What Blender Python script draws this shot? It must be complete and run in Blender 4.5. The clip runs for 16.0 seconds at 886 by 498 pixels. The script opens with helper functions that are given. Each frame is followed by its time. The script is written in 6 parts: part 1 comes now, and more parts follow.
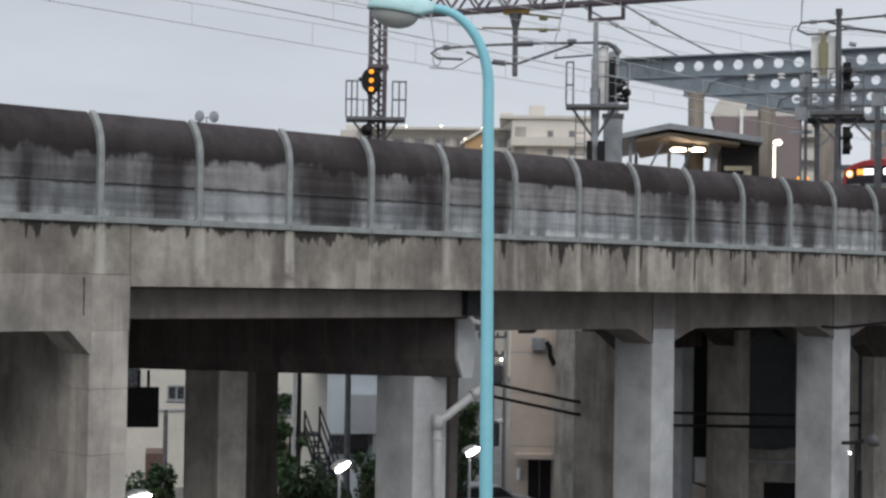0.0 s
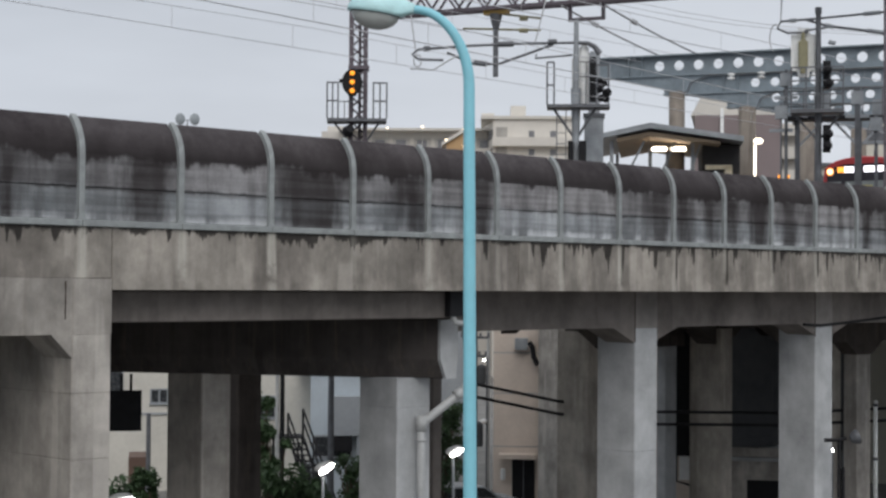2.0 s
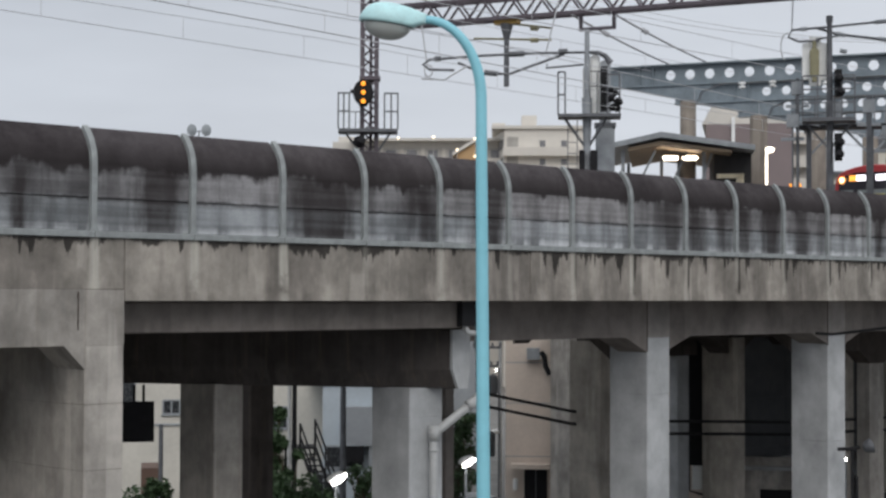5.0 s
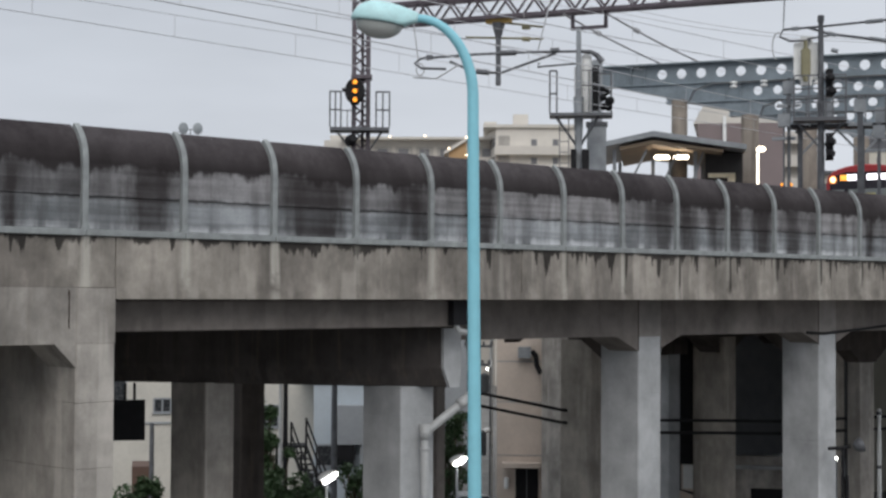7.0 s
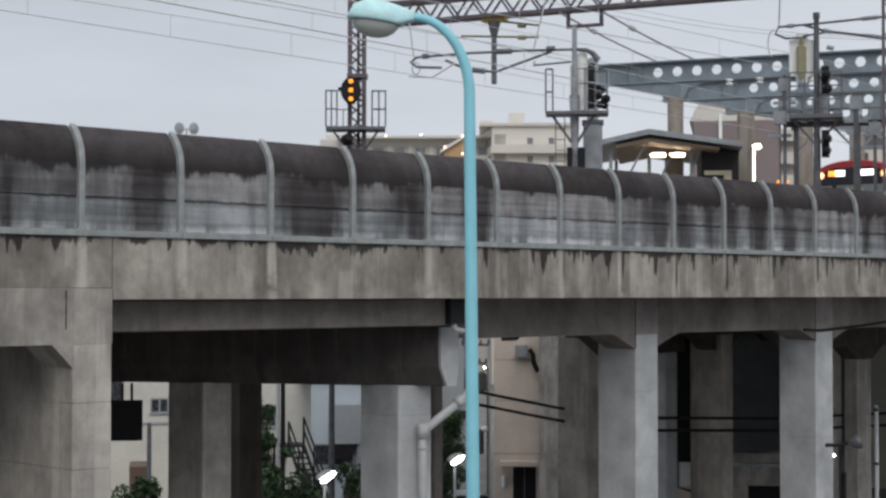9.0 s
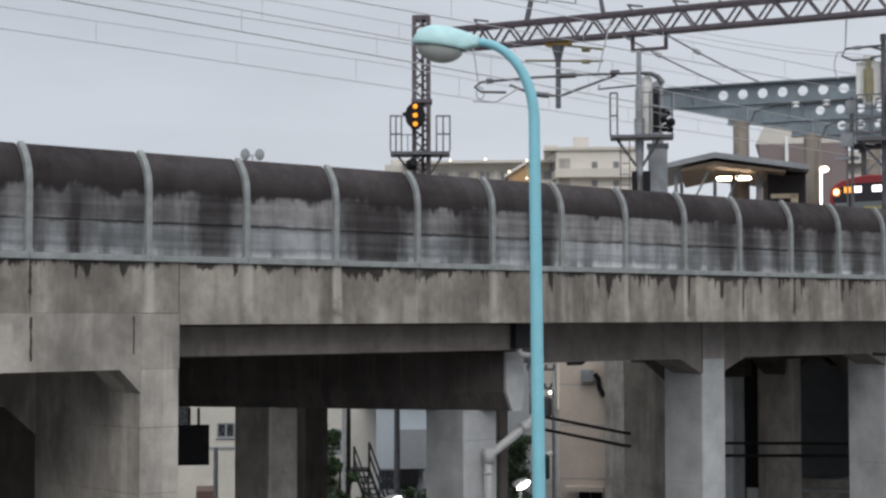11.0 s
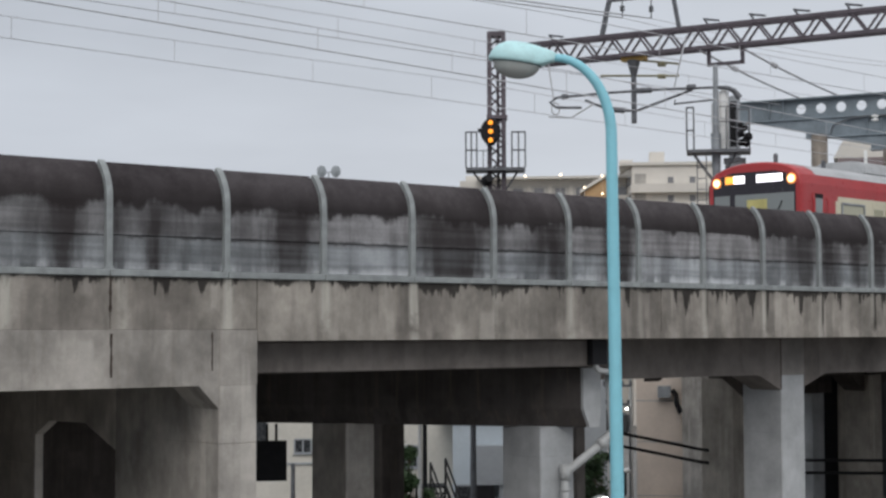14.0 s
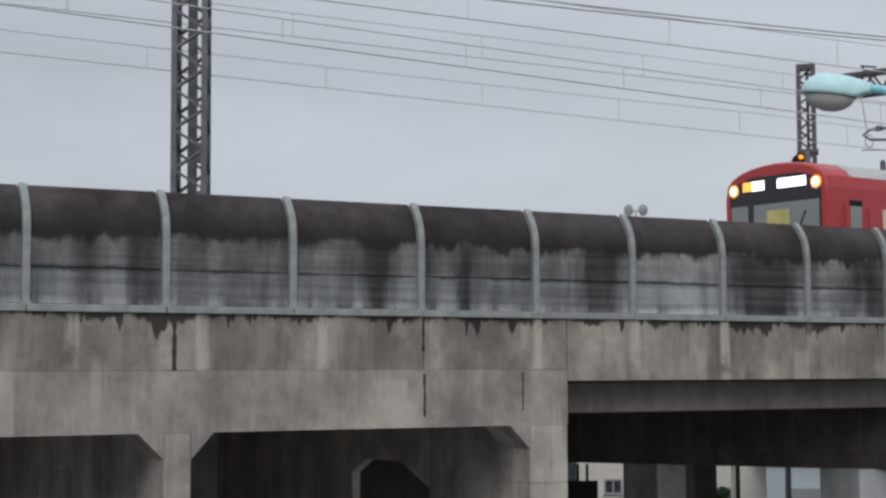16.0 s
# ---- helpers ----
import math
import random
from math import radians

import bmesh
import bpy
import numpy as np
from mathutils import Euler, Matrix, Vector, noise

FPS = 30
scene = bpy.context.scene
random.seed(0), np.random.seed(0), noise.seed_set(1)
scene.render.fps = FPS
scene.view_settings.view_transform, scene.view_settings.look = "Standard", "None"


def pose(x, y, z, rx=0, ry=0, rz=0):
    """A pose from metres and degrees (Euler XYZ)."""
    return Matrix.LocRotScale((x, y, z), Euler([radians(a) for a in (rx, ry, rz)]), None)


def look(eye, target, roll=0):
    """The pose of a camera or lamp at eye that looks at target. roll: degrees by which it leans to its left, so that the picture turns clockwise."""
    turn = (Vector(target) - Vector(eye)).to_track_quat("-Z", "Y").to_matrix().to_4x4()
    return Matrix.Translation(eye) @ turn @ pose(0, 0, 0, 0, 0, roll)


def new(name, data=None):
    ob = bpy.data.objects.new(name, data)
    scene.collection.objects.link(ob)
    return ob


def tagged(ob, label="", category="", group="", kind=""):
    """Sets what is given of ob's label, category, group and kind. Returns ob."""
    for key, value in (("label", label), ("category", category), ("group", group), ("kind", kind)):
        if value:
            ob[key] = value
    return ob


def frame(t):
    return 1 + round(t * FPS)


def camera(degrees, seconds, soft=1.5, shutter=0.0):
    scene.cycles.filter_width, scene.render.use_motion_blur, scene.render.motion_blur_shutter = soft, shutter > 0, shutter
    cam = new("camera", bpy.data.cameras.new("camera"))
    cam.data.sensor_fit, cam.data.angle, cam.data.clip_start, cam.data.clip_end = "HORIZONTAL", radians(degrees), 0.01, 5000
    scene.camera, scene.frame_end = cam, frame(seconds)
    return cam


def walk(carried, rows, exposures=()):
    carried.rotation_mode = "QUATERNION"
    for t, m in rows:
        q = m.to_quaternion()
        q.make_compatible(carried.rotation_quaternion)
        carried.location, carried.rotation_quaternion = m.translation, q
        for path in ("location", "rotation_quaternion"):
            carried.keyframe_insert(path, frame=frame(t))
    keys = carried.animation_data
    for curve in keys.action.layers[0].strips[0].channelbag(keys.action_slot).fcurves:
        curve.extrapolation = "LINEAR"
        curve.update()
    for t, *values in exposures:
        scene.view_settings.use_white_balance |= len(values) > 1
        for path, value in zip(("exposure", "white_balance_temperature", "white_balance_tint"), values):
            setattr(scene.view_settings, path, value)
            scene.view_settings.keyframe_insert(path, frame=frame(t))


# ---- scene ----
cam = camera(30.26, 16.0, 2.6)
EYE, WALL = 9.0, 46.1
# seconds, turn to the right, pitch, lean (degrees), sidestep (metres); a hand-held pan from one spot
ROWS = [
    (0.0, -0.033, 1.200, 0.850, 0.015), (0.5, 0.134, 1.159, 0.718, 0.017), (1.0, 0.312, 1.122, 0.656, 0.015), (1.5, 0.489, 1.158, 0.507, 0.016),
    (2.0, 0.588, 1.238, 0.388, 0.017), (2.5, 0.475, 1.375, 0.305, 0.018), (3.0, 0.389, 1.501, 0.214, 0.010), (3.5, 0.286, 1.580, 0.158, 0.016),
    (4.0, 0.195, 1.607, 0.176, 0.012), (6.5, 0.287, 1.550, 0.294, 0.001), (7.0, 0.497, 1.542, 0.279, 0.002), (7.5, 0.678, 1.499, 0.220, 0.001),
    (8.0, 0.726, 1.486, 0.160, -0.000), (8.5, 0.753, 1.490, 0.115, 0.002), (9.0, 0.622, 1.500, 0.014, -0.005), (9.5, -0.293, 1.779, -0.053, -0.012),
    (10.0, -0.880, 1.978, -0.093, -0.009), (12.5, -2.183, 2.759, -0.027, -0.017), (13.0, -1.993, 2.669, -0.048, -0.020), (13.5, -2.440, 2.759, -0.165, -0.024),
    (14.0, -4.266, 2.929, -0.175, -0.029), (14.5, -5.979, 3.357, -0.217, -0.040), (15.0, -10.007, 3.690, -0.134, -0.051), (15.5, -13.386, 3.889, -0.132, -0.053),
    (16.0, -14.966, 4.354, -0.265, -0.066),
]
SIDE = Vector((math.cos(radians(WALL - 90.7)), math.sin(radians(WALL - 90.7)), 0))
walk(cam, [(t, pose(SIDE.x * d, SIDE.y * d, EYE, 0, 0, WALL - 90 - a) @ pose(0, 0, 0, 90 + b) @ pose(0, 0, 0, 0, 0, c)) for t, a, b, c, d in ROWS],
     ((0.0, 0.0), (13.5, -0.02), (14.5, -0.10), (16.0, -0.14)))

# ---- light: an overcast evening sky, brighter overhead ----
world = bpy.data.worlds.new("overcast_sky")
scene.world = world
world.use_nodes = True
wn, wl = world.node_tree.nodes, world.node_tree.links
wn.clear()
w_out, w_bg = wn.new("ShaderNodeOutputWorld"), wn.new("ShaderNodeBackground")
w_co, w_sep, w_ramp = wn.new("ShaderNodeTexCoord"), wn.new("ShaderNodeSeparateXYZ"), wn.new("ShaderNodeValToRGB")
w_map, w_noise, w_mix = wn.new("ShaderNodeMapping"), wn.new("ShaderNodeTexNoise"), wn.new("ShaderNodeMix")
w_map.inputs["Scale"].default_value = (2.2, 2.2, 9.0)
w_noise.inputs["Scale"].default_value, w_noise.inputs["Detail"].default_value = 1.6, 4.0
w_cloud = wn.new("ShaderNodeMapRange")
w_cloud.inputs["From Min"].default_value, w_cloud.inputs["From Max"].default_value = 0.3, 0.7
w_cloud.inputs["To Min"].default_value, w_cloud.inputs["To Max"].default_value = 0.90, 1.08
er = w_ramp.color_ramp
er.elements[0].position, er.elements[0].color = 0.0, (0.590, 0.627, 0.685, 1)
er.elements[1].position, er.elements[1].color = 1.0, (1.00, 1.03, 1.08, 1)
mid = er.elements.new(0.22)
mid.color = (0.550, 0.592, 0.660, 1)
w_mul = wn.new("ShaderNodeMix")
w_mul.data_type, w_mul.blend_type = "RGBA", "MULTIPLY"
w_mul.inputs["Factor"].default_value = 1.0
wl.new(w_co.outputs["Generated"], w_sep.inputs[0])
wl.new(w_sep.outputs["Z"], w_ramp.inputs[0])
wl.new(w_co.outputs["Generated"], w_map.inputs[0])
wl.new(w_map.outputs[0], w_noise.inputs["Vector"])
wl.new(w_noise.outputs[0], w_cloud.inputs["Value"])
wl.new(w_ramp.outputs[0], w_mul.inputs["A"])
wl.new(w_cloud.outputs[0], w_mul.inputs["B"])
# the sky is brightest low down along the tracks
w_side, w_low, w_glow, w_mul2 = wn.new("ShaderNodeMapRange"), wn.new("ShaderNodeMapRange"), wn.new("ShaderNodeMath"), wn.new("ShaderNodeMix")
for node, vals in ((w_side, (0.45, 0.90, 0.0, 0.14)), (w_low, (0.05, 0.5, 1.0, 0.0))):
    for k, v in zip(("From Min", "From Max", "To Min", "To Max"), vals):
        node.inputs[k].default_value = v
wl.new(w_sep.outputs["X"], w_side.inputs["Value"])
wl.new(w_sep.outputs["Z"], w_low.inputs["Value"])
w_glow.operation = "MULTIPLY"
wl.new(w_side.outputs[0], w_glow.inputs[0])
wl.new(w_low.outputs[0], w_glow.inputs[1])
w_mul2.data_type, w_mul2.blend_type = "RGBA", "ADD"
w_mul2.inputs["Factor"].default_value = 1.0
wl.new(w_mul.outputs["Result"], w_mul2.inputs["A"])
wl.new(w_glow.outputs[0], w_mul2.inputs["B"])
wl.new(w_mul2.outputs["Result"], w_bg.inputs["Color"])
w_bg.inputs["Strength"].default_value = 1.0
wl.new(w_bg.outputs[0], w_out.inputs[0])
sun = new("sun", bpy.data.lights.new("sun", "SUN"))
sun.data.energy, sun.data.angle, sun.data.color = 1.25, radians(40), (1.0, 0.955, 0.91)
sun.matrix_world = look((-54, -56, 80), (4, 20, 0))


# ---- materials ----
def material(name, rough=0.8, metal=0.0):
    m = bpy.data.materials.new(name)
    m.use_nodes = True
    b = m.node_tree.nodes["Principled BSDF"]
    b.inputs["Roughness"].default_value, b.inputs["Metallic"].default_value = rough, metal
    return m, m.node_tree.nodes, m.node_tree.links, b


def texture(n, l, scale, detail=4.0, stretch=(1, 1, 1), space="Object", rough=0.55):
    co, mp, t = n.new("ShaderNodeTexCoord"), n.new("ShaderNodeMapping"), n.new("ShaderNodeTexNoise")
    mp.inputs["Scale"].default_value = stretch
    t.inputs["Scale"].default_value, t.inputs["Detail"].default_value, t.inputs["Roughness"].default_value = scale, detail, rough
    if space == "World":
        l.new(n.new("ShaderNodeNewGeometry").outputs["Position"], mp.inputs[0])
    else:
        l.new(co.outputs[space], mp.inputs[0])
    l.new(mp.outputs[0], t.inputs["Vector"])
    return t.outputs[0]


def span(n, l, value, a, b, lo=0.0, hi=1.0):
    r = n.new("ShaderNodeMapRange")
    for k, v in zip(("From Min", "From Max", "To Min", "To Max"), (a, b, lo, hi)):
        r.inputs[k].default_value = v
    l.new(value, r.inputs["Value"])
    return r.outputs[0]


def blend(n, l, factor, a, b, kind="MIX"):
    m = n.new("ShaderNodeMix")
    m.data_type, m.blend_type = "RGBA", kind
    if isinstance(factor, float):
        m.inputs["Factor"].default_value = factor
    else:
        l.new(factor, m.inputs["Factor"])
    for key, v in (("A", a), ("B", b)):
        if isinstance(v, tuple):
            m.inputs[key].default_value = (*v, 1)
        else:
            l.new(v, m.inputs[key])
    return m.outputs["Result"]


def calc(n, l, op, a, b):
    m = n.new("ShaderNodeMath")
    m.operation = op
    for i, v in enumerate((a, b)):
        if isinstance(v, (int, float)):
            m.inputs[i].default_value = v
        else:
            l.new(v, m.inputs[i])
    return m.outputs[0]


def relief(n, l, b, value, strength=0.3, distance=0.01):
    k = n.new("ShaderNodeBump")
    k.inputs["Strength"].default_value, k.inputs["Distance"].default_value = strength, distance
    l.new(value, k.inputs["Height"])
    l.new(k.outputs[0], b.inputs["Normal"])


def plain(name, color, rough=0.6, metal=0.0, vary=0.18, scale=3.0, bump=0.1, gloss=0.5):
    """A painted or bare surface with faint wear at two scales."""
    m, n, l, b = material(name, rough, metal)
    b.inputs["Specular IOR Level"].default_value = gloss
    big, fine = texture(n, l, scale, 3.0), texture(n, l, scale * 9, 4.0)
    v = calc(n, l, "ADD", calc(n, l, "MULTIPLY", big, 0.65), calc(n, l, "MULTIPLY", fine, 0.35))
    dark = tuple(c * (1 - vary) for c in color)
    light = tuple(min(1, c * (1 + vary)) for c in color)
    rnd = n.new("ShaderNodeObjectInfo").outputs["Random"]
    col = blend(n, l, span(n, l, v, 0.35, 0.65), dark, light)
    col = blend(n, l, 1.0, col, blend(n, l, rnd, (0.94, 0.94, 0.94), (1.05, 1.05, 1.05)), "MULTIPLY")
    l.new(col, b.inputs["Base Color"])
    l.new(span(n, l, fine, 0.3, 0.7, max(0, rough - 0.1), min(1, rough + 0.1)), b.inputs["Roughness"])
    relief(n, l, b, fine, bump, 0.004)
    return m


def glow(name, color, strength):
    m, n, l, b = material(name, 0.3)
    b.inputs["Base Color"].default_value = (*color, 1)
    b.inputs["Emission Color"].default_value = (*color, 1)
    b.inputs["Emission Strength"].default_value = strength
    return m


def concrete(name, base, streak=0.5, top=None, reach=1.0, warm=(0.22, 0.175, 0.125), patchy=0.45):
    """Weathered board-marked concrete: cloudy tone, vertical runs of dirt, and soot that runs down from a top edge."""
    m, n, l, b = material(name, 0.9)
    b.inputs["Specular IOR Level"].default_value = 0.15
    cloud = texture(n, l, 0.9, 7.0, space="World", rough=0.62)
    grain = texture(n, l, 26.0, 4.0, space="World")
    runs = texture(n, l, 2.6, 4.0, (1, 1, 0.06), "World", 0.65)
    fine_runs = texture(n, l, 9.0, 3.0, (1, 1, 0.04), "World", 0.6)
    col = blend(n, l, span(n, l, cloud, 0.3, 0.7), tuple(c * 0.68 for c in base), tuple(c * 1.18 for c in base))
    patch = texture(n, l, 1.15, 5.0, (1, 1, 0.5), "World", 0.58)
    col = blend(n, l, 1.0, col, blend(n, l, span(n, l, patch, 0.40, 0.62), tuple(1 + 0.20 * patchy * k for k in (1, 0.95, 0.85)), tuple(1 - 0.36 * patchy * k for k in (1, 1.02, 1.05))), "MULTIPLY")
    mottle = texture(n, l, 5.0, 4.0, (1, 1, 0.8), "World", 0.6)
    col = blend(n, l, 1.0, col, blend(n, l, span(n, l, mottle, 0.38, 0.62), tuple(1 - 0.12 * patchy for _ in range(3)), tuple(1 + 0.09 * patchy for _ in range(3))), "MULTIPLY")
    col = blend(n, l, span(n, l, runs, 0.52, 0.72, 0.0, streak), col, tuple(c * 0.42 for c in base))
    col = blend(n, l, span(n, l, fine_runs, 0.55, 0.75, 0.0, streak * 0.6), col, warm)
    col = blend(n, l, span(n, l, fine_runs, 0.42, 0.28, 0.0, streak * 0.40), col, tuple(min(1, c * 1.55) for c in base))
    wash = texture(n, l, 1.9, 3.0, (1, 1, 0.05), "World", 0.5)
    cut = texture(n, l, 1.3, 2.0, (0.35, 0.35, 1), "World", 0.5)
    pale = calc(n, l, "MULTIPLY", span(n, l, wash, 0.56, 0.60), span(n, l, cut, 0.44, 0.52))
    col = blend(n, l, calc(n, l, "MULTIPLY", pale, min(1.0, 0.46 * patchy + streak * 0.4)), col, tuple(min(1, c * 1.45) for c in base))
    grime = calc(n, l, "MULTIPLY", span(n, l, wash, 0.43, 0.39), span(n, l, cut, 0.57, 0.48))
    col = blend(n, l, calc(n, l, "MULTIPLY", grime, min(1.0, 0.30 * patchy + streak * 0.5)), col, tuple(c * 0.5 for c in base))
    if top is not None:
        z = n.new("ShaderNodeSeparateXYZ")
        l.new(n.new("ShaderNodeNewGeometry").outputs["Position"], z.inputs[0])
        depth = calc(n, l, "SUBTRACT", top, z.outputs["Z"])
        # a ragged black band under the rail, with drips of uneven length
        wave = texture(n, l, 0.9, 3.0, (1, 1, 0.0), "World", 0.5)
        drips = texture(n, l, 3.4, 4.0, (1, 1, 0.0), "World", 0.6)
        rough_edge = texture(n, l, 7.0, 5.0, (1, 1, 0.7), "World", 0.65)
        limit = calc(n, l, "ADD", span(n, l, wave, 0.44, 0.68, 0.0, 0.15), calc(n, l, "MULTIPLY", span(n, l, drips, 0.55, 0.72, 0.0, reach), span(n, l, z.outputs["X"], 20.0, 29.0, 0.6, 1.5)))
        fingers = texture(n, l, 9.0, 2.0, (1, 1, 0.0), "World", 0.5)
        limit = calc(n, l, "ADD", limit, calc(n, l, "MULTIPLY", span(n, l, fingers, 0.56, 0.70, 0.0, 0.26), span(n, l, z.outputs["X"], 22.0, 30.0, 0.25, 1.0)))
        limit = calc(n, l, "ADD", limit, span(n, l, rough_edge, 0.3, 0.7, -0.07, 0.07))
        soot = span(n, l, calc(n, l, "SUBTRACT", limit, depth), -0.03, 0.03)
        col = blend(n, l, calc(n, l, "MULTIPLY", soot, 0.90), col, (0.026, 0.024, 0.023))
        drape = texture(n, l, 0.75, 5.0, (1, 1, 0.16), "World", 0.62)
        col = blend(n, l, 1.0, col, blend(n, l, span(n, l, drape, 0.46, 0.53), (0.86, 0.845, 0.835), (1.12, 1.11, 1.09)), "MULTIPLY")
        # lime runs below the posts, and soot runs that thin out downwards
        run = calc(n, l, "SUBTRACT", texture(n, l, 3.6, 5.0, (1, 1, 0.04), "World", 0.68), calc(n, l, "MULTIPLY", depth, 0.10))
        col = blend(n, l, span(n, l, run, 0.57, 0.66, 0.0, 0.34), col, tuple(c * 0.36 for c in base))
        fr = calc(n, l, "FRACT", calc(n, l, "DIVIDE", calc(n, l, "SUBTRACT", z.outputs["X"], 14.78 - 1.0015 - 20.03 + 0.03), 2.003), 0)
        off = calc(n, l, "ABSOLUTE", calc(n, l, "SUBTRACT", fr, 0.5), 0)
        wob = calc(n, l, "ADD", calc(n, l, "MULTIPLY", fine_runs, 0.11), calc(n, l, "MULTIPLY", depth, 0.012))
        lime = span(n, l, calc(n, l, "SUBTRACT", off, calc(n, l, "MULTIPLY", wob, 0.6)), 0.030, -0.006, 0.0, 0.85)
        lime = calc(n, l, "MULTIPLY", lime, span(n, l, calc(n, l, "SUBTRACT", depth, calc(n, l, "MULTIPLY", calc(n, l, "SUBTRACT", cloud, 0.25), 4.0)), 0.25, -0.25))
        some = span(n, l, texture(n, l, 0.37, 1.0, (1, 0.1, 0.0), "World", 0.4), 0.40, 0.54, 0.30, 1.0)
        lime = calc(n, l, "MULTIPLY", lime, span(n, l, texture(n, l, 6.0, 4.0, (1, 1, 0.10), "World", 0.65), 0.36, 0.60, 0.25, 1.0))
        col = blend(n, l, calc(n, l, "MULTIPLY", lime, some), col, (0.50, 0.48, 0.43))
        # black drips beside the posts of the older stretch
        beside = calc(n, l, "ABSOLUTE", calc(n, l, "SUBTRACT", fr, 0.535), 0)
        drip = span(n, l, calc(n, l, "SUBTRACT", beside, calc(n, l, "MULTIPLY", fine_runs, 0.045)), 0.010, -0.012, 0.0, 0.9)
        drip = calc(n, l, "MULTIPLY", drip, span(n, l, calc(n, l, "SUBTRACT", depth, calc(n, l, "MULTIPLY", calc(n, l, "SUBTRACT", patch, 0.20), 2.4)), 0.12, -0.2))
        drip = calc(n, l, "MULTIPLY", drip, span(n, l, z.outputs["X"], 24.5, 28.0))
        col = blend(n, l, drip, col, (0.034, 0.030, 0.027))
    col = blend(n, l, 1.0, col, blend(n, l, span(n, l, grain, 0.3, 0.7), (0.96, 0.96, 0.96), (1.03, 1.03, 1.03)), "MULTIPLY")
    l.new(col, b.inputs["Base Color"])
    relief(n, l, b, calc(n, l, "ADD", calc(n, l, "MULTIPLY", grain, 0.4), runs), 0.3, 0.006)
    return m


def barrier_panel(name):
    """Pale ribbed sheet with soot that runs down from the hood; each panel has its own runs."""
    m, n, l, b = material(name, 0.8)
    b.inputs["Specular IOR Level"].default_value = 0.12
    co, inf = n.new("ShaderNodeTexCoord"), n.new("ShaderNodeObjectInfo")
    add = n.new("ShaderNodeVectorMath")
    add.operation = "ADD"
    geo = n.new("ShaderNodeNewGeometry")
    l.new(geo.outputs["Position"], add.inputs[0])
    l.new(inf.outputs["Random"], add.inputs[1])

    def tex(scale, detail, stretch, rough=0.6):
        mp, t = n.new("ShaderNodeMapping"), n.new("ShaderNodeTexNoise")
        mp.inputs["Scale"].default_value = stretch
        t.inputs["Scale"].default_value, t.inputs["Detail"].default_value, t.inputs["Roughness"].default_value = scale, detail, rough
        l.new(geo.outputs["Position"], mp.inputs[0])
        l.new(mp.outputs[0], t.inputs["Vector"])
        return t.outputs[0]

    sep = n.new("ShaderNodeSeparateXYZ")
    l.new(geo.outputs["Position"], sep.inputs[0])
    depth = calc(n, l, "SUBTRACT", EYE + 2.16, sep.outputs["Z"])
    cloud, grain = tex(1.3, 4.0, (1, 1, 1)), tex(30.0, 3.0, (1, 1, 1))
    bay = tex(0.55, 1.0, (1, 0.1, 0.0), 0.4)
    broad, fine = tex(1.5, 3.0, (1, 1, 0.12), 0.6), tex(5.0, 4.0, (1, 1, 0.07), 0.6)
    edge = tex(3.2, 6.0, (1, 1, 0.55), 0.66)
    low = tex(3.0, 4.0, (1, 1, 0.4), 0.6)
    washed = span(n, l, calc(n, l, "ADD", depth, calc(n, l, "MULTIPLY", calc(n, l, "SUBTRACT", low, 0.5), 0.25)), 0.50, 0.64)
    col = blend(n, l, washed, blend(n, l, span(n, l, cloud, 0.35, 0.65), (0.152, 0.149, 0.152), (0.252, 0.249, 0.253)), blend(n, l, span(n, l, cloud, 0.35, 0.65), (0.190, 0.203, 0.212), (0.300, 0.315, 0.326)))
    smear = tex(2.4, 4.0, (1, 1, 0.16), 0.55)
    col = blend(n, l, 1.0, col, blend(n, l, span(n, l, smear, 0.42, 0.58), (1.10, 1.10, 1.10), (0.74, 0.73, 0.73)), "MULTIPLY")
    # broad horizontal ribs of the sheet, each with its own tone
    rib = tex(5.0, 2.0, (0.05, 0.1, 1.8), 0.5)
    col = blend(n, l, 1.0, col, blend(n, l, span(n, l, rib, 0.40, 0.60), (0.80, 0.80, 0.80), (1.10, 1.10, 1.10)), "MULTIPLY")
    # lime-pale foot of each bay, broken where soot has run through
    foot = calc(n, l, "MULTIPLY", span(n, l, calc(n, l, "ADD", depth, calc(n, l, "MULTIPLY", low, 0.30)), 1.12, 1.24, 0.0, 0.6), span(n, l, smear, 0.60, 0.46))
    col = blend(n, l, foot, col, (0.55, 0.56, 0.575))
    col = blend(n, l, span(n, l, fine, 0.54, 0.74, 0.0, 0.25), col, (0.06, 0.055, 0.055))
    # dirt that gathers along the seam between the sheets
    seam = calc(n, l, "ABSOLUTE", calc(n, l, "SUBTRACT", calc(n, l, "ADD", depth, span(n, l, edge, 0.3, 0.7, -0.03, 0.03)), 0.575), 0)
    col = blend(n, l, calc(n, l, "MULTIPLY", span(n, l, seam, 0.050, 0.010, 0.0, 0.75), span(n, l, broad, 0.40, 0.58, 0.25, 1.0)), col, (0.05, 0.047, 0.048))
    def own(key):
        a = n.new("ShaderNodeAttribute")
        a.attribute_type, a.attribute_name = "OBJECT", key
        return a.outputs["Fac"]

    clean = own("clean")
    col = blend(n, l, 1.0, col, blend(n, l, clean, (0.76, 0.765, 0.77), (1.36, 1.36, 1.36)), "MULTIPLY")
    ragged = calc(n, l, "ADD", calc(n, l, "MULTIPLY", calc(n, l, "SUBTRACT", broad, 0.5), 0.30), calc(n, l, "MULTIPLY", calc(n, l, "SUBTRACT", smear, 0.5), 0.55))
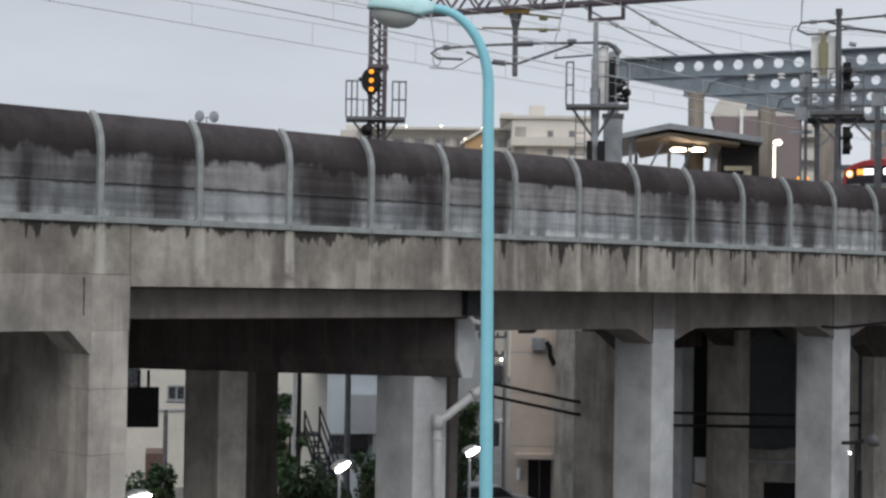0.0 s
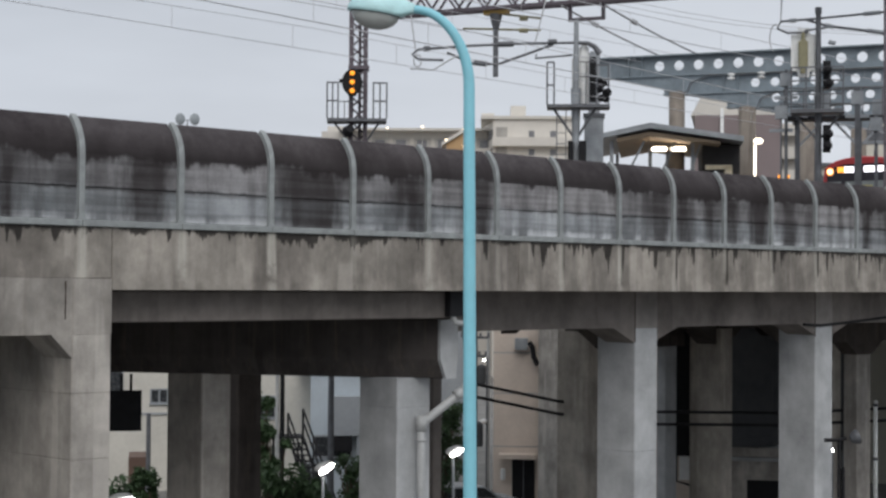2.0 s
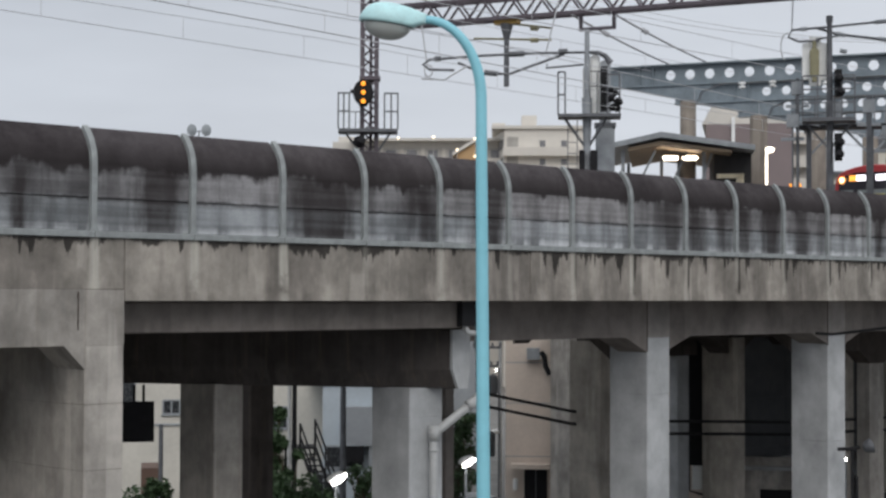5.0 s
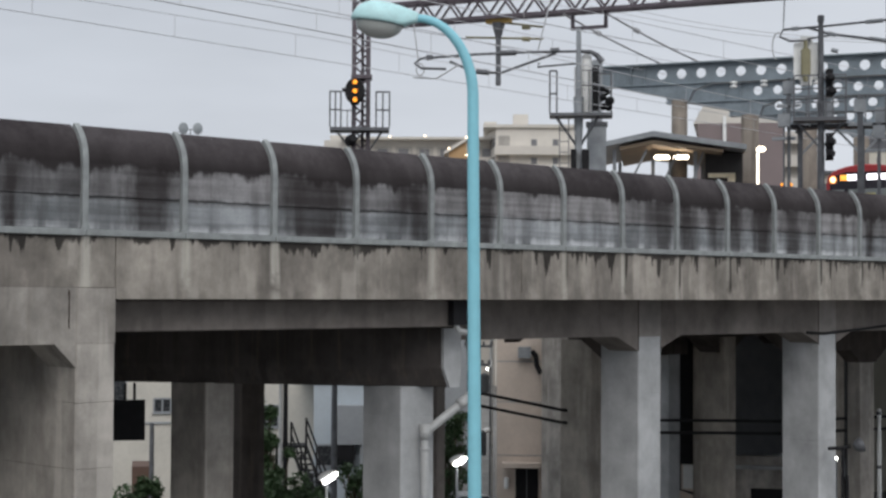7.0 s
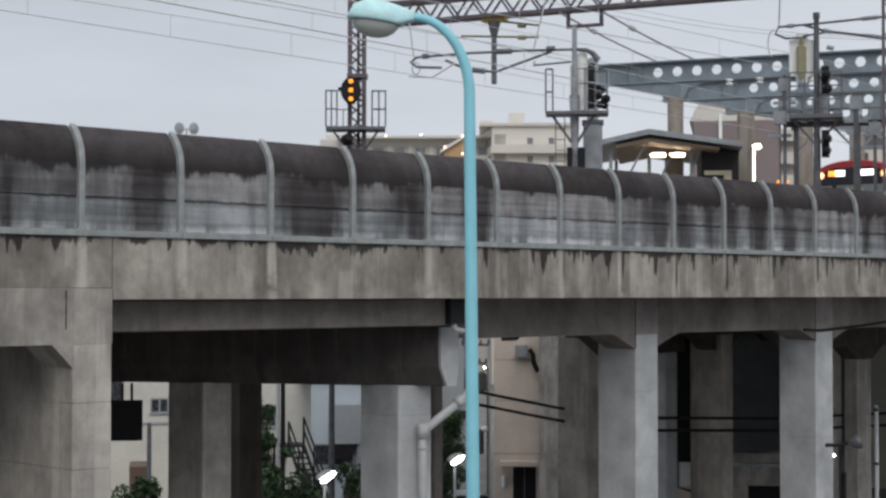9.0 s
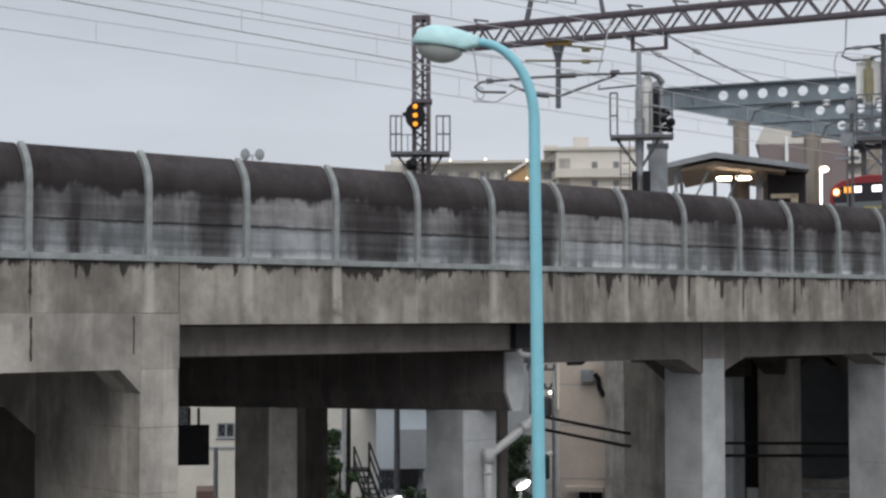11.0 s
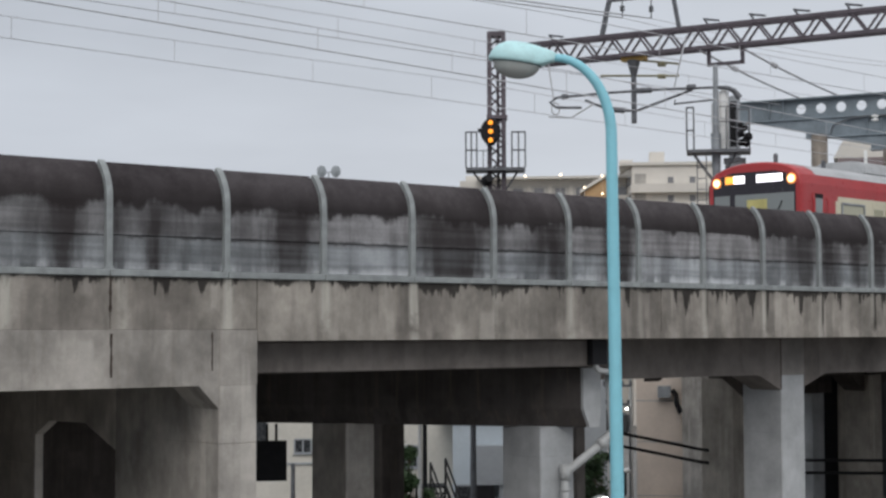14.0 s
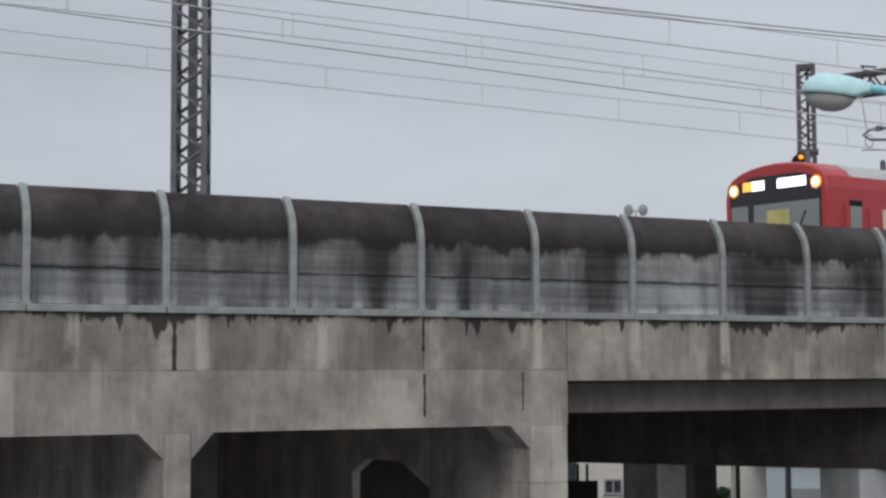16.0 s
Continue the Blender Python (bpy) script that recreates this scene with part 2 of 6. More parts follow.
    ragged = calc(n, l, "ADD", ragged, span(n, l, edge, 0.3, 0.7, -0.08, 0.08))
    for key in ("soot_a", "soot_b"):
        gap = calc(n, l, "ABSOLUTE", calc(n, l, "SUBTRACT", sep.outputs["X"], own(key + "_at")), 0)
        hold = calc(n, l, "SUBTRACT", calc(n, l, "ADD", own(key + "_half"), ragged), gap)
        hold = calc(n, l, "SUBTRACT", hold, calc(n, l, "MULTIPLY", depth, 0.10))
        veil = calc(n, l, "MULTIPLY", span(n, l, cloud, 0.35, 0.60, 0.72, 0.94), span(n, l, rib, 0.42, 0.60, 1.0, 0.90))
        col = blend(n, l, calc(n, l, "MULTIPLY", span(n, l, hold, -0.24, 0.16), veil), col, (0.030, 0.0255, 0.026))
    # ragged lower edge of the soot that covers the hood
    tooth = tex(7.0, 3.0, (1, 1, 0.12), 0.6)
    drop_to = calc(n, l, "ADD", span(n, l, edge, 0.34, 0.72, -0.05, 0.10), calc(n, l, "ADD", span(n, l, broad, 0.40, 0.68, -0.03, 0.16), span(n, l, tooth, 0.52, 0.74, 0.0, 0.05)))
    fringe = calc(n, l, "SUBTRACT", drop_to, calc(n, l, "ADD", depth, calc(n, l, "MULTIPLY", clean, 0.08)))
    col = blend(n, l, span(n, l, fringe, -0.085, 0.025, 0.0, 0.93), col, (0.028, 0.0235, 0.024))
    # pale dust on the upper curve of the hood
    dust = calc(n, l, "ADD", depth, calc(n, l, "MULTIPLY", calc(n, l, "SUBTRACT", smear, 0.5), 0.5))
    col = blend(n, l, span(n, l, dust, -0.02, -0.46, 0.0, 0.9), col, blend(n, l, calc(n, l, "ADD", span(n, l, bay, 0.40, 0.60, 0.0, 0.6), span(n, l, tex(3.0, 6.0, (1, 1, 1), 0.68), 0.40, 0.62, 0.0, 0.5)), (0.032, 0.027, 0.029), (0.085, 0.076, 0.079)))
    rnd = blend(n, l, inf.outputs["Random"], (0.92, 0.92, 0.93), (1.06, 1.06, 1.06))
    col = blend(n, l, 1.0, col, rnd, "MULTIPLY")
    col = blend(n, l, 1.0, col, blend(n, l, span(n, l, grain, 0.3, 0.7), (0.92, 0.92, 0.92), (1.07, 1.07, 1.07)), "MULTIPLY")
    l.new(col, b.inputs["Base Color"])
    relief(n, l, b, calc(n, l, "ADD", grain, fine), 0.25, 0.004)
    return m


CONC = concrete("fascia_concrete", (0.288, 0.270, 0.248), 0.14, EYE + 0.93, 0.60, (0.20, 0.172, 0.140), 0.8)
CONC_PLAIN = concrete("frame_concrete", (0.425, 0.400, 0.370), 0.25, patchy=0.6)
CONC_PIER = concrete("pier_concrete", (0.410, 0.387, 0.357), 0.20, patchy=0.6)
CONC_FRAME = concrete("frame_beam_concrete", (0.345, 0.325, 0.300), 0.24, patchy=0.7)
# frame concrete brightened to make up for light missing under the deck
CONC_INNER = concrete("brightened_inner_concrete", (0.60, 0.56, 0.51), 0.20, patchy=0.5)
# base lowered to hold the shade below the deck and its overhang
CONC_BEAM = concrete("shaded_girder_concrete", (0.190, 0.172, 0.160), 0.14)
# concrete darkened to hold the shade under the deck, plus dirt runs
CONC_DARK = concrete("under_deck_shade_concrete", (0.090, 0.078, 0.072), 0.40)
CONC_COL = concrete("column_concrete", (0.455, 0.468, 0.478), 0.05, patchy=0.14)
PANEL = barrier_panel("barrier_sheet")
POST = plain("galvanised_post", (0.29, 0.31, 0.31), 0.6, 0.25, 0.22, 4.0)
STEEL = plain("dull_steel", (0.125, 0.13, 0.142), 0.55, 0.4, 0.25, 4.0)
STEEL_PALE = plain("pale_galvanised_steel", (0.30, 0.32, 0.34), 0.55, 0.35, 0.2, 3.0)
STEEL_BROWN = plain("brown_painted_lattice", (0.098, 0.082, 0.096), 0.6, 0.1, 0.25, 4.0)
GANTRY = plain("blue_grey_painted_steel", (0.21, 0.25, 0.28), 0.5, 0.1, 0.22, 1.2)
CYAN = plain("pale_cyan_paint", (0.24, 0.57, 0.67), 0.42, 0.0, 0.07, 2.0)
CYAN_PALE = plain("weathered_cyan_paint", (0.46, 0.71, 0.73), 0.5, 0.0, 0.14, 5.0)
WIRE = plain("dark_wire", (0.50, 0.51, 0.53), 0.6, 0.3, 0.1, 4.0)
CABLE = plain("black_cable", (0.012, 0.012, 0.014), 0.5, 0.0, 0.1, 4.0)
BLACK = plain("black_housing", (0.014, 0.014, 0.016), 0.6, 0.0, 0.2, 5.0, 0.1, 0.2)
WHITE = plain("off_white_enclosure", (0.78, 0.79, 0.78), 0.5, 0.0, 0.1, 3.0)
YELLOW = plain("dull_yellow_insulator", (0.42, 0.27, 0.07), 0.5, 0.0, 0.15, 5.0)
OLIVE = plain("khaki_insulator", (0.27, 0.25, 0.15), 0.5, 0.0, 0.15, 5.0)
# paler than asphalt so that the ground bounces more light under the deck
ASPHALT = plain("bounce_paled_paving", (0.15, 0.147, 0.14), 0.85, 0.0, 0.3, 0.8, 0.4)
BALLAST = plain("track_ballast", (0.10, 0.09, 0.08), 0.9, 0.0, 0.4, 6.0, 0.6)


# ---- shapes ----
def box(bm, x0, x1, y0, y1, z0, z1, m=None):
    vs = [bm.verts.new((x, y, z)) for x, y, z in ((x0, y0, z0), (x1, y0, z0), (x1, y1, z0), (x0, y1, z0), (x0, y0, z1), (x1, y0, z1), (x1, y1, z1), (x0, y1, z1))]
    for f in ((3, 2, 1, 0), (4, 5, 6, 7), (0, 1, 5, 4), (1, 2, 6, 5), (2, 3, 7, 6), (3, 0, 4, 7)):
        bm.faces.new([vs[i] for i in f])
    if m is not None:
        bmesh.ops.transform(bm, matrix=m, verts=vs)
    return vs


def prism(bm, outline, axis, a, b):
    """An outline of (u, v) pushed from a to b along x, y or z (u, v are the two other axes in order)."""
    put = {"x": lambda u, v, w: (w, u, v), "y": lambda u, v, w: (u, w, v), "z": lambda u, v, w: (u, v, w)}[axis]
    lo = [bm.verts.new(put(u, v, a)) for u, v in outline]
    hi = [bm.verts.new(put(u, v, b)) for u, v in outline]
    k = len(outline)
    bm.faces.new(lo), bm.faces.new(hi[::-1])
    for i in range(k):
        bm.faces.new((lo[i], hi[i], hi[(i + 1) % k], lo[(i + 1) % k]))
    return lo + hi


def rod(bm, p, q, r, r2=None, sides=8):
    p, q = Vector(p), Vector(q)
    d = q - p
    turn = d.to_track_quat("Z", "Y").to_matrix().to_4x4()
    made = bmesh.ops.create_cone(bm, cap_ends=True, segments=sides, radius1=r, radius2=r if r2 is None else r2, depth=d.length)
    bmesh.ops.transform(bm, matrix=Matrix.Translation((p + q) / 2) @ turn, verts=made["verts"])
    return made["verts"]


def bar(bm, p, q, w, h=None):
    """A square bar from p to q."""
    p, q = Vector(p), Vector(q)
    d, h = q - p, w if h is None else h
    turn = d.to_track_quat("Z", "Y").to_matrix().to_4x4()
    box(bm, -w / 2, w / 2, -h / 2, h / 2, 0, d.length, Matrix.Translation(p) @ turn)


def tube(bm, points, r, sides=8, r_end=None, radii=None):
    pts = [Vector(p) for p in points]
    runs = [(b - a).normalized() for a, b in zip(pts, pts[1:]) if (b - a).length > 1e-6]
    up = min((Vector((1, 0, 0)), Vector((0, 1, 0)), Vector((0, 0, 1))), key=lambda ax: max(abs(d.dot(ax)) for d in runs))
    rings = []
    for i, p in enumerate(pts):
        d = (pts[min(i + 1, len(pts) - 1)] - pts[max(i - 1, 0)]).normalized()
        u = d.cross(up).normalized()
        v = d.cross(u)
        rr = radii[i] if radii else r if r_end is None else r + (r_end - r) * i / (len(pts) - 1)
        rings.append([bm.verts.new(p + rr * (math.cos(k * math.tau / sides) * u + math.sin(k * math.tau / sides) * v)) for k in range(sides)])
    for a, b in zip(rings, rings[1:]):
        for k in range(sides):
            bm.faces.new((a[k], a[(k + 1) % sides], b[(k + 1) % sides], b[k]))
    bm.faces.new(rings[0][::-1]), bm.faces.new(rings[-1])


def lathe(bm, profile, m=None, sides=20):
    """Spin a profile of (radius, height) round z."""
    rings = [[bm.verts.new((r * math.cos(k * math.tau / sides), r * math.sin(k * math.tau / sides), z)) for k in range(sides)] for r, z in profile]
    for a, b in zip(rings, rings[1:]):
        for k in range(sides):
            bm.faces.new((a[k], a[(k + 1) % sides], b[(k + 1) % sides], b[k]))
    bm.faces.new(rings[0][::-1]), bm.faces.new(rings[-1])
    if m is not None:
        bmesh.ops.transform(bm, matrix=m, verts=[v for g in rings for v in g])


def mesh(name, bm, mat, smooth=False):
    bmesh.ops.recalc_face_normals(bm, faces=bm.faces)
    me = bpy.data.meshes.new(name)
    bm.to_mesh(me)
    bm.free()
    me.materials.append(mat)
    if smooth:
        for p in me.polygons:
            p.use_smooth = len(p.vertices) == 4
    return me


def thing(name, label, category, at=(0, 0, 0), turn=0.0, group="", kind=""):
    e = new(name)
    e.matrix_world = pose(*at, 0, 0, turn)
    return tagged(e, label, category, group, kind)


def part(name, bm, mat, parent, label="", smooth=False, bevel=0.0):
    if bevel:
        bmesh.ops.bevel(bm, geom=[e for e in bm.edges], offset=bevel, segments=1, affect="EDGES")
    ob = new(name, mesh(name, bm, mat, smooth))
    ob.parent = parent
    return tagged(ob, label)


def solo(name, bm, mat, label, category, group="", kind="", smooth=False):
    return tagged(new(name, mesh(name, bm, mat, smooth)), label, category, group, kind)


def B():
    return bmesh.new()


def polar(deg, dist, z=0.0):
    """A place by its bearing from the viaduct's line and its distance from the viewer's foot."""
    return Vector((dist * math.cos(radians(deg)), dist * math.sin(radians(deg)), z))


# ---- ground ----
bm = B()
box(bm, -900, 1800, -900, 1800, -0.5, 0.0)
solo("ground", bm, ASPHALT, "grey paved ground under and round the viaduct", "ground", kind="structure")

# ---- viaduct ----
FRONT, EDGE, DECK = 23.6, EYE - 0.13, EYE + 0.93
viaduct = thing("viaduct", "weathered concrete railway viaduct with stained parapet", "viaduct", kind="structure")
JOINT = 15.39

# parapet stretches, pale and streaked; each is a cast length with its own joints
def parapet(x0, x1, low):
    bm = B()
    box(bm, x0 + 0.008, x1 - 0.008, FRONT, FRONT + 0.28, low, DECK)
    bmesh.ops.bevel(bm, geom=bm.edges[:], offset=0.012, segments=1, affect="EDGES")
    part("parapet", bm, CONC, viaduct)

for x0, x1 in ((-8.0, -2.0), (-2.0, 3.6), (3.6, 8.35), (8.35, 12.6), (12.6, JOINT)):
    parapet(x0, x1, EYE + 0.06)
for x0, x1 in ((JOINT, 25.45), (25.45, 37.4), (37.4, 52.0), (52.0, 70.0)):
    parapet(x0, x1, EDGE)


def frame_beam(x0, x1, y, low, high, depth, ends, drop, mat):
    """A beam between two columns with sloped haunches at its ends."""
    h0, h1 = ends
    pts = [(x0, high), (x1, high), (x1, low - (drop if h1 else 0))]
    if h1:
        pts += [(x1 - h1, low)]
    if h0:
        pts += [(x0 + h0, low)]
    pts += [(x0, low - (drop if h0 else 0))]
    bm = B()
    prism(bm, pts, "y", y, y + depth)
    part("beam", bm, mat, viaduct)


def column(x0, x1, y0, y1, top, mat=CONC_COL, joints=(1.6, 4.2, 6.4)):
    """A cast column with shallow lift joints."""
    bm, c, rings = B(), 0.02, []

    def ring(z, inset):
        a0, a1, b0, b1 = x0 + inset, x1 - inset, y0 + inset, y1 - inset
        rings.append([bm.verts.new((x, y, z)) for x, y in ((a0 + c, b0), (a1 - c, b0), (a1, b0 + c), (a1, b1 - c), (a1 - c, b1), (a0 + c, b1), (a0, b1 - c), (a0, b0 + c))])
    ring(0.0, 0.0)
    for z in joints:
        if z < top - 0.4:
            for dz, inset in ((-0.010, 0.0), (-0.006, 0.010), (0.006, 0.010), (0.010, 0.0)):
                ring(z + dz, inset)
    ring(top, 0.0)
    for a, b in zip(rings, rings[1:]):
        for k in range(8):
            bm.faces.new((a[k], a[(k + 1) % 8], b[(k + 1) % 8], b[k]))
    bm.faces.new(rings[0][::-1]), bm.faces.new(rings[-1])
    part("column", bm, mat, viaduct)


# stretch to the left of the joint: beam flush with the parapet
LOW = EYE - 0.87
for x0, x1, h in ((-6.0, 0.75, (0.4, 0.4)), (1.2, 8.2, (0.4, 0.4)), (8.63, 14.64, (0.36, 0.4))):
    frame_beam(x0, x1, FRONT + 0.004, LOW, EYE + 0.078, 0.9, h, 0.40, CONC_FRAME)
for x0, x1 in ((0.75, 1.2), (8.2, 8.63), (14.64, JOINT)):
    bm = B()
    box(bm, x0, x1, FRONT, FRONT + 0.9, LOW - 0.0, EYE + 0.0585)
    part("column_head", bm, CONC_FRAME, viaduct)
    column(x0, x1, FRONT + 0.003, FRONT + 3.6, LOW - 0.003, CONC_PIER, (2.2, 5.1, 6.05, 7.15))
    column(x0, x0 + 0.19, FRONT + 6.9, FRONT + 14.5, EYE - 0.14, CONC_INNER)
    # cross beam between the two columns of the bent
    bm = B()
    prism(bm, [(FRONT + 3.6, EYE - 2.13), (FRONT + 4.78, EYE - 1.68), (FRONT + 6.25, EYE - 1.70), (FRONT + 6.9, EYE - 2.0), (FRONT + 6.9, EYE - 0.2), (FRONT + 3.6, EYE - 0.2)], "x", x0 + 0.004, x0 + 0.19)
    part("cross_beam", bm, CONC_INNER, viaduct)
# the middle bent is walled up between its columns
bm = B()
box(bm, 8.225, 8.36, FRONT + 3.61, FRONT + 6.89, 0, EYE - 1.71)
part("infill_wall", bm, CONC_INNER, viaduct)
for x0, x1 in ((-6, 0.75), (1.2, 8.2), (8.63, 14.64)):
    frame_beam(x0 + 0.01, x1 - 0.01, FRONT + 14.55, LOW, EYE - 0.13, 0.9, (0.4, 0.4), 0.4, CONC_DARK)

# added dark wall that closes the space behind the frames, standing for its shade
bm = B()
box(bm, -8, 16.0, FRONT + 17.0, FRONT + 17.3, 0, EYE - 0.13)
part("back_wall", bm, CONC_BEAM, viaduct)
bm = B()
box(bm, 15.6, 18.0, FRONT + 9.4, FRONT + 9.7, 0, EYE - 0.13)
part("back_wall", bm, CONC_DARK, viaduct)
RUST = plain("rust_stained_joint", (0.045, 0.032, 0.026), 0.9, 0.0, 0.5, 5.0)
for x, w, za, zb in ((8.35, 0.09, EYE + 0.07, EYE + 0.92), (12.62, 0.05, EYE - 0.70, EYE + 0.0), (12.60, 0.07, EYE + 0.35, EYE + 0.9), (-2.0, 0.06, EYE + 0.1, EYE + 0.9), (14.50, 0.026, EYE - 0.62, EYE + 0.02), (3.6, 0.05, EYE + 0.06, EYE + 0.9)):
    bm = B()
    k, left, right = 9, [], []
    for i in range(k + 1):
        z = za + (zb - za) * i / k
        u = w * (0.35 + 0.65 * random.random()) / 2
        left.append((x - u + random.uniform(-0.01, 0.01), z)), right.append((x + u, z))
    prism(bm, left + right[::-1], "y", FRONT - 0.004, FRONT + 0.05)
    part("joint_filler", bm, RUST, viaduct, "rust-stained joint filler")
bm = B()
box(bm, JOINT + 0.01, 70, FRONT - 0.012, FRONT + 0.004, EDGE + 0.002, EDGE + 0.15)
part("drip_band", bm, CONC, viaduct)

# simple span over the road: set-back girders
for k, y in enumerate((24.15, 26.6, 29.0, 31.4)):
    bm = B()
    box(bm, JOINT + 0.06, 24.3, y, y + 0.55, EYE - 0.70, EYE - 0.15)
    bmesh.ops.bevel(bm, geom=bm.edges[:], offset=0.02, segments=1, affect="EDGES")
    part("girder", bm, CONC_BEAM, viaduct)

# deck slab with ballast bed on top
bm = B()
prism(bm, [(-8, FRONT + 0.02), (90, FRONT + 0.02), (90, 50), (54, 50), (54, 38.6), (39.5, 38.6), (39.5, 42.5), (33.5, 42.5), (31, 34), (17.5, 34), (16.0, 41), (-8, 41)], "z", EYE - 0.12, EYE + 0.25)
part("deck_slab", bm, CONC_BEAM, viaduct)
bm = B()
prism(bm, [(-8, FRONT + 0.30), (90, FRONT + 0.30), (90, 49.9), (54.1, 49.9), (54.1, 38.5), (39.4, 38.5), (39.4, 42.4), (33.6, 42.4), (31, 33.9), (17.4, 33.9), (15.9, 40.9), (-8, 40.9)], "z", EYE + 0.254, EYE + 0.40)
part("ballast_bed", bm, BALLAST, viaduct)

# skewed cap beam on two columns beneath the span
SKEW = Vector((-0.545, 0.84, 0)).normalized()
ends = Vector((24.05, 24.6, 0))
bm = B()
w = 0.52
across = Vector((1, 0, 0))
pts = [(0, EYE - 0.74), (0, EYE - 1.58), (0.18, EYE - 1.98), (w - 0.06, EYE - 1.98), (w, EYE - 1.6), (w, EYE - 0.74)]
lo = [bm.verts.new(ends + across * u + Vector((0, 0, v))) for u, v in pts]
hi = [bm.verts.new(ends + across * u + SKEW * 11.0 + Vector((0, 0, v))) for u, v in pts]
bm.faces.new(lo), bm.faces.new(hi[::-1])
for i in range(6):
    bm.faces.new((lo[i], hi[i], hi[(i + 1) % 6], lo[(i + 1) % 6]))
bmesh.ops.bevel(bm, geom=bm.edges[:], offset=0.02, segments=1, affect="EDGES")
# cap colour holds the darkness under the span, with streaks of dirt
part("cap_beam", bm, concrete("shaded_cap_concrete", (0.078, 0.070, 0.067), 0.45), viaduct, "dark skewed cap beam with the span's shade in its colour")
# separate end plate, paler because the open side lights that face
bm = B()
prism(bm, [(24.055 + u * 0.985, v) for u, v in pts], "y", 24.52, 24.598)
part("cap_end", bm, CONC_COL, viaduct, "end of the cap beam, coloured paler for the light on it")
CAPTOP = EYE - 1.97
column(23.42, 24.38, 25.15, 26.35, CAPTOP)
column(21.19, 21.96, 28.95, 30.25, CAPTOP, CONC_PLAIN)
column(25.6, 26.32, 33.4, 34.5, EYE - 0.9, CONC_DARK)
column(29.08, 29.40, 29.9, 30.15, EYE - 0.9, CONC_BEAM)

# stretch to the right: columns with haunched beams, set back from the parapet
ROW = 24.9
# tone between beam and column, for the half shade under the overhang
CONC_HEAD = concrete("shaded_column_head_concrete", (0.275, 0.257, 0.242), 0.12, patchy=0.3)
COLS = (30.98, 38.80, 46.6, 54.4, 62.2)
# beam colour carries the overhang's shade; columns below keep the paler concrete
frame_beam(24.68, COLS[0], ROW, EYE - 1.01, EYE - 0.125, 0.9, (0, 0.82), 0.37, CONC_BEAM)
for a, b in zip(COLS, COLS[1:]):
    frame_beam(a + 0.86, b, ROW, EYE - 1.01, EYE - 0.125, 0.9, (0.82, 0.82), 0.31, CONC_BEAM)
for x in COLS:
    bm = B()
    box(bm, x, x + 0.86, ROW - 0.003, ROW + 0.9, EYE - 1.03, EYE - 0.13)
    part("column_head", bm, CONC_HEAD, viaduct)
    bm = B()
    box(bm, x - 0.014, x + 0.014, ROW - 0.008, ROW + 0.02, EYE - 1.36, EYE - 0.16)
    part("joint_filler", bm, RUST, viaduct)
    column(x, x + 0.86, ROW - 0.006, ROW + 1.18, EYE - 1.03, CONC_COL, (3.0, 5.0, 6.6))

bm = B()
tube(bm, [(38.2, ROW - 0.03, EYE - 1.02), (39.0, ROW - 0.045, EYE - 1.06), (41.5, ROW - 0.045, EYE - 0.93), (45.5, ROW - 0.045, EYE - 0.66)], 0.035, 8)
part("conduit", bm, BLACK, viaduct, "dark conduit along the beam")
CONC_BROWN = concrete("brown_stained_concrete", (0.42, 0.385, 0.34), 0.20)
# rows further back under the wide station deck
for y, xs, wd, dp in ((36.8, (28.0, 35.6, 43.25, 50.9, 58.5, 66.1), 0.76, 1.45), (41.5, (46.96,), 1.0, 1.0)):
    for x in xs:
        if x > 42:
            column(x, x + wd, y, y + dp, EYE - 1.6, CONC_PLAIN if y > 40 else CONC_BROWN, (2.6, 5.6))
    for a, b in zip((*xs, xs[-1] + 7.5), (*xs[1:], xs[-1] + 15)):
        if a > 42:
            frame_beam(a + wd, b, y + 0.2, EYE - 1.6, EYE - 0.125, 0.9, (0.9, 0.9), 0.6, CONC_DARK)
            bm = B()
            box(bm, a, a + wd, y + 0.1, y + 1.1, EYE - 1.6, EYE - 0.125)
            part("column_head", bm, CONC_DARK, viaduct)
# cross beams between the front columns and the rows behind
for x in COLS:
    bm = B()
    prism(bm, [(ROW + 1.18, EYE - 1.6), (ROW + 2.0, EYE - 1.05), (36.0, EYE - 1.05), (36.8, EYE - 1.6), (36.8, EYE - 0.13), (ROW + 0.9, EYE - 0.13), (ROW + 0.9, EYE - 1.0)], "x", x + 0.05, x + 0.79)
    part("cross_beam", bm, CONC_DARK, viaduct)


column(49.73, 50.43, 38.5, 38.9, EYE - 2.3, CONC_COL, (2.6, 5.6))
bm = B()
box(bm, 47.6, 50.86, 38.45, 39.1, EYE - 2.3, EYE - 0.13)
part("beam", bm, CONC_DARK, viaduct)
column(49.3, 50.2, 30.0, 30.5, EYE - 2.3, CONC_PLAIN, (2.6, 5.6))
# wide dark beam added where the space under the deck lies in shade
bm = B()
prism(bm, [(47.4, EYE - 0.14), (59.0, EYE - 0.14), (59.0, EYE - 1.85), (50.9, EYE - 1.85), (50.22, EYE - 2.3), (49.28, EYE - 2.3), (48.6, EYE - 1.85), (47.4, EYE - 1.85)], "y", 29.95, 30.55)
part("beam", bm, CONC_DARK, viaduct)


# ---- noise barrier on the parapet ----
POSTS = [-6.5, -4.4, -2.3, -0.2, 1.9, 4.0, 6.1, 8.21, 10.29, 12.57] + [14.78 + 2.003 * k for k in range(20)]
FOOT, BEND = EYE + 1.04, EYE + 2.14
